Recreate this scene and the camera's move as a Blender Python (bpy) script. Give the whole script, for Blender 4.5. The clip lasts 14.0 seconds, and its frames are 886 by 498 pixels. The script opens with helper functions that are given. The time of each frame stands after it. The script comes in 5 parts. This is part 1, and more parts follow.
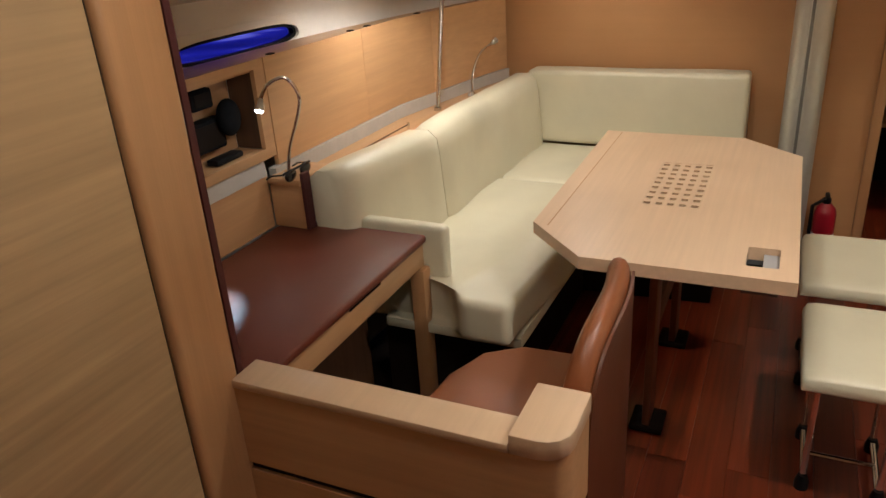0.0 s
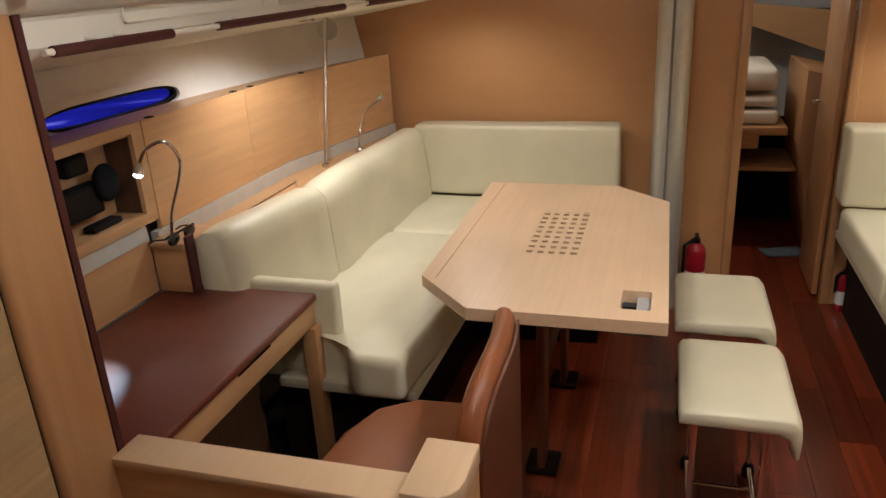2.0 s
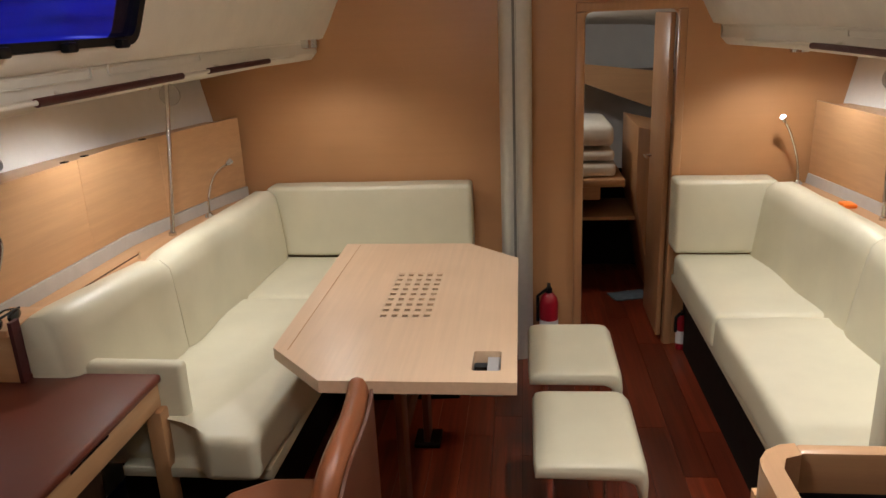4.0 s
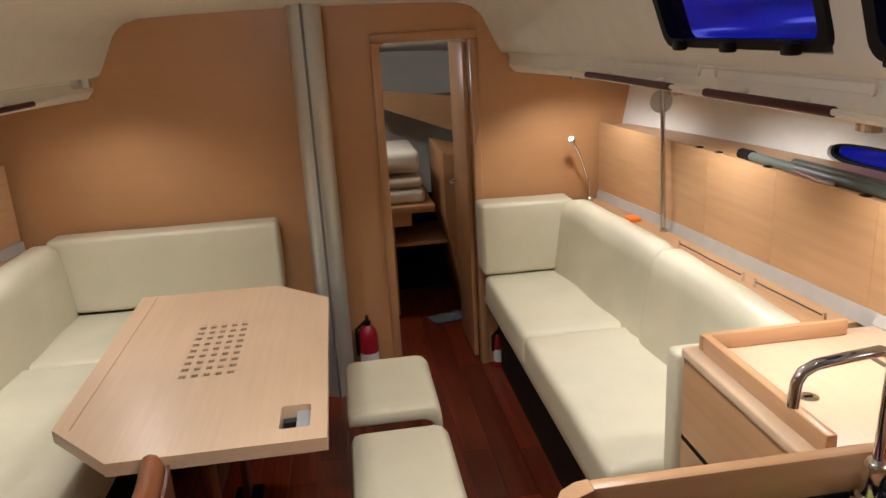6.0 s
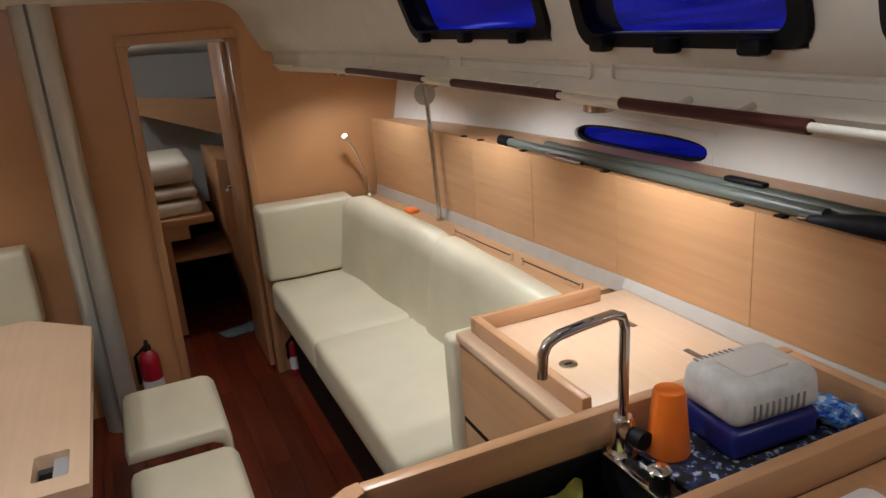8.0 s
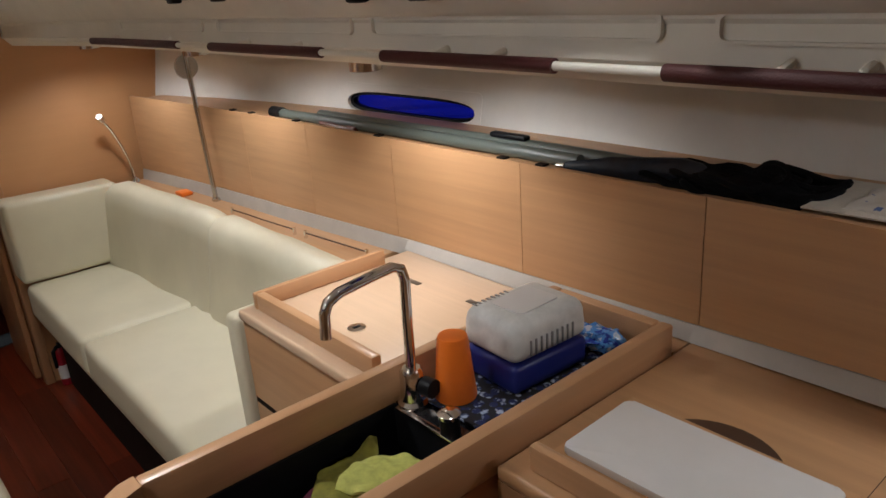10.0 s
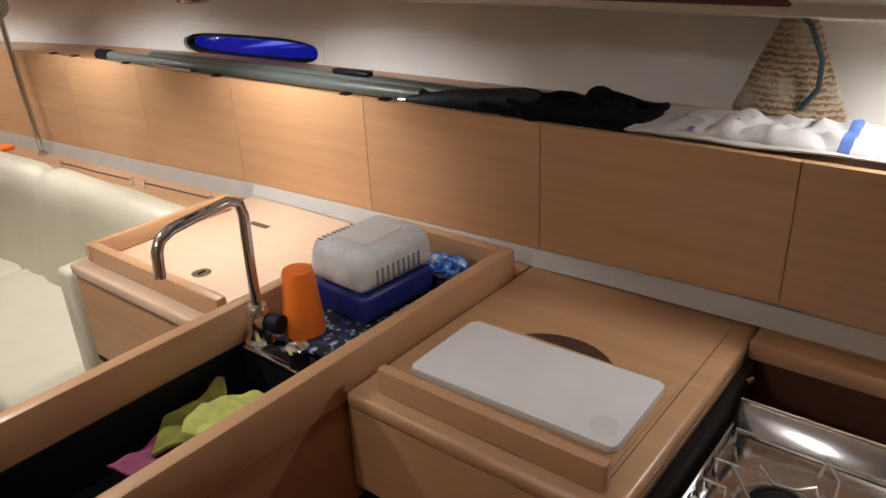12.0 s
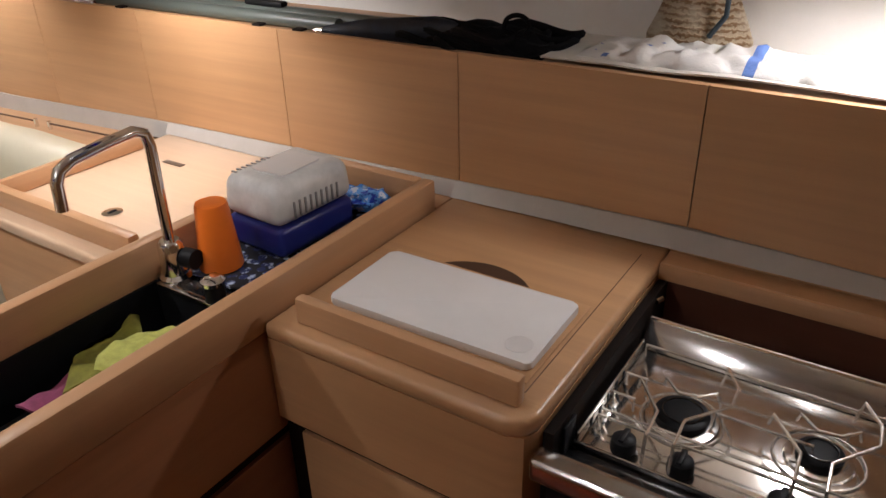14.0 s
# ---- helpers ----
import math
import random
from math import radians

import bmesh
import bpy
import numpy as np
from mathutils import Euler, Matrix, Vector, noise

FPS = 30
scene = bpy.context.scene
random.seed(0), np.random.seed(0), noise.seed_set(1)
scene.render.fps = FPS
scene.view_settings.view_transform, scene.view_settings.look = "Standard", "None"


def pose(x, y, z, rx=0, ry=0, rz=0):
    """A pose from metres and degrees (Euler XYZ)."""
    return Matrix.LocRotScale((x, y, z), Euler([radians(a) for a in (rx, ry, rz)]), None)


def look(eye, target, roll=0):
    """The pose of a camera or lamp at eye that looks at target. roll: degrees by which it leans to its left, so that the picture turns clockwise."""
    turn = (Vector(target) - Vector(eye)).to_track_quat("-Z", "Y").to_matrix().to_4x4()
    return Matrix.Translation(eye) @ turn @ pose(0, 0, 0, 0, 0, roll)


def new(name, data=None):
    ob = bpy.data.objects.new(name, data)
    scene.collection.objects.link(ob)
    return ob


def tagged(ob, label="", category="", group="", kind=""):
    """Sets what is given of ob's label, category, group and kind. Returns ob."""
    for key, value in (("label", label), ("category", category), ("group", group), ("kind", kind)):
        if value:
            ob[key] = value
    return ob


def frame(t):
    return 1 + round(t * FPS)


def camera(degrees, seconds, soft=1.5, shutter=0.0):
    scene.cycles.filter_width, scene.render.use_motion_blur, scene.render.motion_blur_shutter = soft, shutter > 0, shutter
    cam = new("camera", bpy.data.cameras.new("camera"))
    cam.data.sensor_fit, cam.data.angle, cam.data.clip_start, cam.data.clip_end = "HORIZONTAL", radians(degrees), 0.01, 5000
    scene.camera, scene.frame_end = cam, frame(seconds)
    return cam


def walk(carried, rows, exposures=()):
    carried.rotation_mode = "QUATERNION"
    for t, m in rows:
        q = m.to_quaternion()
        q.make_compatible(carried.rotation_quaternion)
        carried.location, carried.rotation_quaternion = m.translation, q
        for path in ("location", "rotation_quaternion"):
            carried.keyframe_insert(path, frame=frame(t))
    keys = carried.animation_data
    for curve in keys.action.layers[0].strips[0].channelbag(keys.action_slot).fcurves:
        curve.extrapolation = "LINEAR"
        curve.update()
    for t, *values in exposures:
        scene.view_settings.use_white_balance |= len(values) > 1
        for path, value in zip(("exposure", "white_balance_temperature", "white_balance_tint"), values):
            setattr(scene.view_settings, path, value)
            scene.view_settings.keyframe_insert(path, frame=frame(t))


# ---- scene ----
# ---- camera and its walk ----
cam = camera(61.9, 14.0, soft=1.5)
PATH = [
    (0, (-0.384, -3.577, 1.566), (-1.181, -1.933, 0.754), -3.8),
    (0.5, (-0.372, -3.599, 1.583), (-1.117, -1.923, 0.787), -3.7),
    (1, (-0.362, -3.609, 1.596), (-1.048, -1.897, 0.822), -3.4),
    (1.5, (-0.354, -3.599, 1.595), (-0.976, -1.849, 0.855), -3.5),
    (2, (-0.342, -3.585, 1.598), (-0.899, -1.8, 0.889), -3.2),
    (4.5, (-0.267, -3.55, 1.664), (-0.381, -1.641, 1.078), -2.6),
    (5, (-0.249, -3.537, 1.679), (-0.25, -1.621, 1.103), -2.8),
    (5.5, (-0.229, -3.518, 1.684), (-0.11, -1.604, 1.115), -3.0),
    (6, (-0.202, -3.484, 1.685), (0.04, -1.583, 1.114), -3.2),
    (6.5, (-0.171, -3.477, 1.685), (0.194, -1.596, 1.11), -3.5),
    (7, (-0.148, -3.472, 1.683), (0.347, -1.623, 1.101), -3.9),
    (7.5, (-0.126, -3.47, 1.676), (0.495, -1.664, 1.085), -4.2),
    (8, (-0.103, -3.472, 1.67), (0.64, -1.717, 1.062), -4.5),
    (8.5, (-0.082, -3.465, 1.657), (0.784, -1.774, 1.032), -4.7),
    (9, (-0.078, -3.462, 1.644), (0.916, -1.85, 1.0), -4.5),
    (11.5, (-0.063, -3.502, 1.588), (1.313, -2.283, 0.801), -3.2),
    (12, (-0.061, -3.509, 1.577), (1.349, -2.353, 0.756), -2.7),
    (12.5, (-0.059, -3.516, 1.565), (1.376, -2.415, 0.712), -2.3),
    (13, (-0.057, -3.526, 1.556), (1.394, -2.471, 0.67), -2.1),
    (13.5, (-0.059, -3.53, 1.553), (1.401, -2.52, 0.632), -1.8),
    (14, (-0.057, -3.536, 1.545), (1.406, -2.557, 0.595), -1.5),
]
walk(cam, [(t, look(eye, target, roll)) for t, eye, target, roll in PATH],
     [(0, -0.08, 7050, 10), (2.2, -0.05, 6850, 10), (4.3, -0.15, 6550, 10), (5.5, -0.11, 6500, 10), (7.3, -0.18, 6300, 10), (8.2, -0.68, 6200, 10), (9.0, -1.01, 6200, 10), (9.6, -0.88, 6250, 10), (11.2, -0.34, 6250, 11), (12.5, -0.36, 6300, 12), (14, -0.40, 6400, 15)])

# ---- world and light ----
world = bpy.data.worlds.new("night")
scene.world = world
world.use_nodes = True
wn, wl = world.node_tree.nodes, world.node_tree.links
bg = wn["Background"]
# stretched noise paints pale streaks outside, standing in for reflections in the panes
w_noise = wn.new("ShaderNodeTexNoise")
w_noise.inputs["Scale"].default_value = 6.0
w_coord = wn.new("ShaderNodeTexCoord")
w_map = wn.new("ShaderNodeMapping")
w_map.inputs["Scale"].default_value = (1, 1, 14)
w_ramp = wn.new("ShaderNodeValToRGB")
w_ramp.color_ramp.elements[0].position, w_ramp.color_ramp.elements[0].color = 0.35, (0.004, 0.006, 0.13, 1)
w_ramp.color_ramp.elements[1].position, w_ramp.color_ramp.elements[1].color = 0.74, (0.08, 0.10, 0.88, 1)
reflection_stop = w_ramp.color_ramp.elements.new(0.64)
reflection_stop.color = (0.012, 0.016, 0.34, 1)
w_ramp.color_ramp.elements[2].color = (0.22, 0.24, 1.0, 1)
wl.new(w_coord.outputs["Generated"], w_map.inputs["Vector"])
wl.new(w_map.outputs["Vector"], w_noise.inputs["Vector"])
wl.new(w_noise.outputs["Fac"], w_ramp.inputs["Fac"])
wl.new(w_ramp.outputs["Color"], bg.inputs["Color"])
bg.inputs["Strength"].default_value = 1.0

WARM = (1.0, 0.99, 0.97)


def spot(name, at, target, watts, cone=120, blend=0.6, size=0.03, color=WARM):
    lamp = bpy.data.lights.new(name, "SPOT")
    lamp.energy, lamp.color, lamp.spot_size, lamp.spot_blend, lamp.shadow_soft_size = watts, color, radians(cone), blend, size
    ob = new(name, lamp)
    ob.matrix_world = look(at, target)
    return ob


# downlights under the side decks and in the headliner, the last an added fill: place, aim, watts
DOWNLIGHTS = [
    ((-1.16, -0.46, 1.545), (-1.16, -0.46, 0.5), 10.0, 150),
    ((-1.56, -1.15, 1.455), (-1.78, -1.15, 0.5), 18.0, 138),
    ((0.80, -0.42, 1.455), (0.88, -0.30, 0.5), 16.0, 146),
    ((0.88, -1.20, 1.445), (1.18, -1.20, 0.5), 17.0, 132),
    ((0.88, -2.10, 1.440), (1.18, -2.10, 0.5), 19.0, 132),
    ((1.17, -3.50, 1.415), (1.12, -3.46, 0.5), 12.0, 166),
    ((-0.68, -0.96, 1.822), (-0.72, -1.00, 0.5), 18.0, 118),
    ((0.08, -2.10, 1.848), (0.02, -1.95, 0.5), 50.0, 124),
    # added, unseen: brightens the cutting board and the worktop around it
    ((0.50, -2.92, 1.864), (0.78, -3.10, 0.5), 7.0, 84),
]
for at, aim, watts, cone in DOWNLIGHTS:
    spot("downlight_lamp", (at[0], at[1], at[2] - 0.012), aim, watts, cone)
# dome lamps added on the headliner, out of view, as fill light: place, watts
FILL_DOMES = [((-0.60, -2.72, 1.876), 12.0), ((-0.20, 0.70, 1.618), 6.0)]
for at, watts in FILL_DOMES:
    bulb = bpy.data.lights.new("fill_dome_lamp", "POINT")
    bulb.energy, bulb.color, bulb.shadow_soft_size = watts, WARM, 0.03
    new("fill_dome_lamp", bulb).location = (at[0], at[1], at[2] - 0.06)


# ---- materials ----
def nodes_of(name):
    m = bpy.data.materials.new(name)
    m.use_nodes = True
    n, l = m.node_tree.nodes, m.node_tree.links
    return m, n, l, n["Principled BSDF"]


def mixed(n, l, a, b, fac, kind="MIX"):
    x = n.new("ShaderNodeMix")
    x.data_type, x.blend_type = "RGBA", kind
    for sock, v in ((x.inputs[6], a), (x.inputs[7], b), (x.inputs[0], fac)):
        if hasattr(v, "node"):
            l.new(v, sock)
        else:
            sock.default_value = v
    return x.outputs[2]


def noise_of(n, l, vec, scale, detail=4, rough=0.55):
    t = n.new("ShaderNodeTexNoise")
    t.inputs["Scale"].default_value, t.inputs["Detail"].default_value, t.inputs["Roughness"].default_value = scale, detail, rough
    l.new(vec, t.inputs["Vector"])
    return t.outputs["Fac"]


def ramp_of(n, l, fac, lo, hi, a=(0, 0, 0, 1), b=(1, 1, 1, 1)):
    r = n.new("ShaderNodeValToRGB")
    r.color_ramp.elements[0].position, r.color_ramp.elements[1].position = lo, hi
    r.color_ramp.elements[0].color, r.color_ramp.elements[1].color = a, b
    l.new(fac, r.inputs["Fac"])
    return r.outputs["Color"]


def bump_of(n, l, bsdf, height, strength, distance):
    b = n.new("ShaderNodeBump")
    b.inputs["Strength"].default_value, b.inputs["Distance"].default_value = strength, distance
    l.new(height, b.inputs["Height"])
    l.new(b.outputs["Normal"], bsdf.inputs["Normal"])


def rgb(c, k=1.0):
    return (c[0] * k, c[1] * k, c[2] * k, 1)


def wood(name, base, axis="z", rough=0.38, contrast=0.12, vary=0.05, coat=0.15, fine=1.0):
    """Veneer with its grain along an axis, long pores and slow drifts of tone."""
    m, n, l, p = nodes_of(name)
    co = n.new("ShaderNodeTexCoord")
    info = n.new("ShaderNodeObjectInfo")
    off = n.new("ShaderNodeVectorMath")
    off.operation = "MULTIPLY_ADD"
    off.inputs[1].default_value = (37, 37, 37)
    l.new(info.outputs["Random"], off.inputs[0])
    l.new(co.outputs["Object"], off.inputs[2])
    mp = n.new("ShaderNodeMapping")
    sc = {"x": (1.6, 45, 45), "y": (45, 1.6, 45), "z": (45, 45, 1.6)}[axis]
    mp.inputs["Scale"].default_value = tuple(fine * v for v in sc)
    l.new(off.outputs[0], mp.inputs["Vector"])
    mp2 = n.new("ShaderNodeMapping")
    mp2.inputs["Scale"].default_value = tuple(4.5 * v for v in sc)
    l.new(off.outputs[0], mp2.inputs["Vector"])
    g1 = noise_of(n, l, mp.outputs["Vector"], 1.0, 5, 0.6)
    g2 = noise_of(n, l, mp2.outputs["Vector"], 1.2, 3, 0.5)
    slow = noise_of(n, l, off.outputs[0], 2.2, 3, 0.5)
    c = mixed(n, l, rgb(base, 1 - contrast), rgb(base, 1 + contrast * 0.5), ramp_of(n, l, g1, 0.30, 0.72))
    c = mixed(n, l, c, rgb(base, 0.62), ramp_of(n, l, g2, 0.62, 0.80, (0, 0, 0, 1), (0.11, 0.11, 0.11, 1)))
    c = mixed(n, l, c, rgb((base[0] * 0.80, base[1] * 0.74, base[2] * 0.66)), ramp_of(n, l, slow, 0.42, 0.75, (0, 0, 0, 1), (0.5, 0.5, 0.5, 1)))
    tone = n.new("ShaderNodeMapRange")
    tone.inputs["To Min"].default_value, tone.inputs["To Max"].default_value = 1 - vary, 1 + vary
    l.new(info.outputs["Random"], tone.inputs["Value"])
    hs = n.new("ShaderNodeHueSaturation")
    l.new(tone.outputs["Result"], hs.inputs["Value"])
    l.new(c, hs.inputs["Color"])
    l.new(hs.outputs["Color"], p.inputs["Base Color"])
    rr = n.new("ShaderNodeMapRange")
    rr.inputs["To Min"].default_value, rr.inputs["To Max"].default_value = rough - 0.07, rough + 0.1
    l.new(slow, rr.inputs["Value"])
    l.new(rr.outputs["Result"], p.inputs["Roughness"])
    p.inputs["Coat Weight"].default_value, p.inputs["Coat Roughness"].default_value = coat, 0.25
    bump_of(n, l, p, g2, 0.12, 0.002)
    return m


def leather(name, base, rough=0.45, grain=420, crease=0.25, spread=0.10):
    m, n, l, p = nodes_of(name)
    co = n.new("ShaderNodeTexCoord")
    slow = noise_of(n, l, co.outputs["Object"], 5.0, 4, 0.55)
    c = mixed(n, l, rgb(base, 1 - spread), rgb(base, 1 + spread), ramp_of(n, l, slow, 0.3, 0.7))
    l.new(c, p.inputs["Base Color"])
    v = n.new("ShaderNodeTexVoronoi")
    v.inputs["Scale"].default_value = grain
    l.new(co.outputs["Object"], v.inputs["Vector"])
    p.inputs["Roughness"].default_value = rough
    add = n.new("ShaderNodeMath")
    add.operation = "MULTIPLY_ADD"
    l.new(slow, add.inputs[0])
    add.inputs[1].default_value = 2.5
    l.new(v.outputs["Distance"], add.inputs[2])
    bump_of(n, l, p, add.outputs[0], crease, 0.002)
    return m


def plain(name, base, rough=0.5, metal=0.0, spread=0.06, scale=14, bump=0.05, coat=0.0):
    m, n, l, p = nodes_of(name)
    co = n.new("ShaderNodeTexCoord")
    s = noise_of(n, l, co.outputs["Object"], scale, 5, 0.6)
    c = mixed(n, l, rgb(base, 1 - spread), rgb(base, 1 + spread), ramp_of(n, l, s, 0.3, 0.7))
    l.new(c, p.inputs["Base Color"])
    rr = n.new("ShaderNodeMapRange")
    rr.inputs["To Min"].default_value, rr.inputs["To Max"].default_value = max(0.02, rough - 0.05), rough + 0.08
    l.new(s, rr.inputs["Value"])
    l.new(rr.outputs["Result"], p.inputs["Roughness"])
    p.inputs["Metallic"].default_value = metal
    p.inputs["Coat Weight"].default_value = coat
    if bump:
        bump_of(n, l, p, s, bump, 0.004)
    return m


def glow(name, color, power):
    m, n, l, p = nodes_of(name)
    p.inputs["Base Color"].default_value = rgb(color)
    p.inputs["Emission Color"].default_value = rgb(color)
    p.inputs["Emission Strength"].default_value = power
    return m


OAK = (0.55, 0.315, 0.158)
WOOD_Z = wood("oak_upright", OAK, "z")
WOOD_Y = wood("oak_lengthwise", OAK, "y")
WOOD_X = wood("oak_crosswise", OAK, "x")
WOOD_BULK = wood("oak_bulkhead", (0.53, 0.275, 0.125), "x", 0.4, 0.03, 0.02)
WOOD_TRIM = wood("oak_trim", (0.50, 0.265, 0.125), "z", 0.35)
WOOD_FID = wood("oak_fiddle", (0.55, 0.315, 0.165), "y", 0.32)
WOOD_FIDX = wood("oak_fiddle_crosswise", (0.55, 0.315, 0.165), "x", 0.32)
WOOD_TABLE = wood("pale_beech", (0.67, 0.475, 0.320), "y", 0.36, 0.07, 0.03, 0.2, 1.4)
WOOD_WALL = wood("grey_oak", (0.48, 0.318, 0.168), "y", 0.42, 0.22)
FLOOR_WOOD = wood("cherry_plank", (0.165, 0.026, 0.009), "y", 0.30, 0.50, 0.50, 0.15)
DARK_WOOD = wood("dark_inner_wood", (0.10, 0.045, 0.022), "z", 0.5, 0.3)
CREAM = leather("cream_leather", (0.66, 0.615, 0.465), 0.36, 420, 0.18, 0.05)
BROWN = leather("brown_leather", (0.125, 0.028, 0.016), 0.36)
BROWN_SEAT = leather("tan_leather", (0.25, 0.080, 0.032), 0.30)
RAIL_LEATHER = leather("oxblood_leather", (0.062, 0.009, 0.009), 0.6)
LINER = plain("headliner_vinyl", (0.76, 0.725, 0.645), 0.72, 0, 0.04, 9, 0.06)
HULL_WHITE = plain("hull_gelcoat", (0.84, 0.825, 0.79), 0.45, 0, 0.04, 7, 0.05)
STRIP = plain("grey_white_vinyl", (0.46, 0.435, 0.40), 0.55)
ALU = plain("anodised_alloy", (0.55, 0.54, 0.50), 0.38, 0.55, 0.05, 30, 0.02)
CHROME = plain("chrome", (0.80, 0.80, 0.80), 0.10, 1.0, 0.03, 20, 0.0)
STEEL = plain("brushed_steel", (0.62, 0.61, 0.59), 0.16, 1.0, 0.04, 40, 0.0)
BLACK = plain("black_plastic", (0.007, 0.007, 0.008), 0.45)
BLACK_GLOSS = plain("black_gloss", (0.010, 0.010, 0.011), 0.16, 0, 0.05, 12, 0.0, 0.4)
# near-black that also puts shade into gaps, recesses and plinths by colour
KICK = plain("shade_black", (0.012, 0.007, 0.005), 0.75)
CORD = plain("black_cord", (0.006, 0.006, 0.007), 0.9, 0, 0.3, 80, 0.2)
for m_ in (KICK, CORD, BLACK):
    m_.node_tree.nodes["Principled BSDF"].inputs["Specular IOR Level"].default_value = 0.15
WHITE_PLASTIC = plain("white_polyethylene", (0.74, 0.73, 0.72), 0.42, 0, 0.03, 12, 0.03)
ORANGE = plain("orange_plastic", (0.90, 0.20, 0.02), 0.35)
BLUE = plain("navy_plastic", (0.012, 0.020, 0.17), 0.35)
RED = plain("red_enamel", (0.32, 0.008, 0.020), 0.30)
LAMP_ON = glow("lit_lens", (1.0, 0.86, 0.66), 14.0)
LAMP_COOL = glow("cool_led", (0.75, 0.88, 1.0), 40.0)
LAMP_FAINT = glow("small_led", (0.95, 0.95, 1.0), 6.0)


def glass_of(name, tint):
    m, n, l, p = nodes_of(name)
    p.inputs["Base Color"].default_value = rgb(tint)
    p.inputs["Roughness"].default_value = 0.03
    p.inputs["IOR"].default_value = 1.15
    p.inputs["Transmission Weight"].default_value = 1.0
    return m


GLASS = glass_of("tinted_pane", (0.85, 0.88, 1.0))

# ---- building helpers ----
ORIGIN = {}


def thing(name, at, label="", category="", group="", kind=""):
    ob = new(name)
    ob.empty_display_size = 0.05
    ob.location = at
    ORIGIN[ob] = Vector(at)
    return tagged(ob, label, category, group, kind)


def finish(name, bm, mat, shift, smooth):
    if shift.length > 0:
        bmesh.ops.translate(bm, verts=bm.verts, vec=-shift)
    bmesh.ops.recalc_face_normals(bm, faces=bm.faces)
    me = bpy.data.meshes.new(name)
    bm.to_mesh(me)
    bm.free()
    me.materials.append(mat)
    if smooth:
        me.shade_smooth()
        me.set_sharp_from_angle(angle=radians(smooth))
    return new(name, me)


def part(name, bm, mat, parent, label="", smooth=40):
    """Links a bmesh, in world metres, as one mesh under a thing or a part."""
    shift = ORIGIN[parent]
    ob = finish(name, bm, mat, shift, smooth)
    ob.parent = parent
    ORIGIN[ob] = shift
    return tagged(ob, label)


def solid(name, bm, mat, label="", category="", group="", kind="", smooth=40):
    """A thing that is one mesh."""
    ob = finish(name, bm, mat, Vector((0, 0, 0)), smooth)
    ORIGIN[ob] = Vector((0, 0, 0))
    return tagged(ob, label, category, group, kind)


def B():
    return bmesh.new()


def box(bm, x0, x1, y0, y1, z0, z1, bev=0.0, seg=2):
    m = Matrix.Translation(((x0 + x1) / 2, (y0 + y1) / 2, (z0 + z1) / 2)) @ Matrix.Diagonal((abs(x1 - x0), abs(y1 - y0), abs(z1 - z0), 1))
    r = bmesh.ops.create_cube(bm, size=1, matrix=m)
    vs = r["verts"]
    if bev:
        es = list({e for v in vs for e in v.link_edges})
        bmesh.ops.bevel(bm, geom=es, offset=bev, segments=seg, profile=0.5, affect="EDGES")
    return bm


def prism(bm, poly, axis, a, b, bev=0.0, seg=2):
    """A polygon drawn in the other two axes (in order), drawn out along an axis from a to b."""
    def at(u, v, w):
        return {"x": (w, u, v), "y": (u, w, v), "z": (u, v, w)}[axis]
    lo = [bm.verts.new(at(u, v, a)) for u, v in poly]
    hi = [bm.verts.new(at(u, v, b)) for u, v in poly]
    n = len(poly)
    bm.faces.new(lo)
    bm.faces.new(hi)
    for i in range(n):
        bm.faces.new((lo[i], lo[(i + 1) % n], hi[(i + 1) % n], hi[i]))
    if bev:
        es = list({e for v in lo + hi for e in v.link_edges})
        bmesh.ops.bevel(bm, geom=es, offset=bev, segments=seg, profile=0.5, affect="EDGES")
    return bm


def plate(bm, outer, holes, fn, thick):
    """A flat plate with holes, drawn in (u, v) and thickened; fn(u, v, w) gives the place, w from 0 to thick."""
    edges = []
    for loop in [outer] + holes:
        vs = [bm.verts.new((u, v, 0)) for u, v in loop]
        edges += [bm.edges.new((vs[i], vs[(i + 1) % len(vs)])) for i in range(len(vs))]
    r = bmesh.ops.triangle_fill(bm, use_beauty=True, use_dissolve=False, edges=edges)
    faces = [g for g in r["geom"] if isinstance(g, bmesh.types.BMFace)]
    ex = bmesh.ops.extrude_face_region(bm, geom=faces)
    top = {g for g in ex["geom"] if isinstance(g, bmesh.types.BMVert)}
    for v in list(bm.verts):
        v.co = Vector(fn(v.co.x, v.co.y, thick if v in top else 0.0))
    return bm


def rounded(u0, u1, v0, v1, r, seg=5):
    out = []
    for cu, cv, a0 in ((u1 - r, v0 + r, -90), (u1 - r, v1 - r, 0), (u0 + r, v1 - r, 90), (u0 + r, v0 + r, 180)):
        for i in range(seg + 1):
            a = radians(a0 + 90 * i / seg)
            out.append((cu + r * math.cos(a), cv + r * math.sin(a)))
    return out


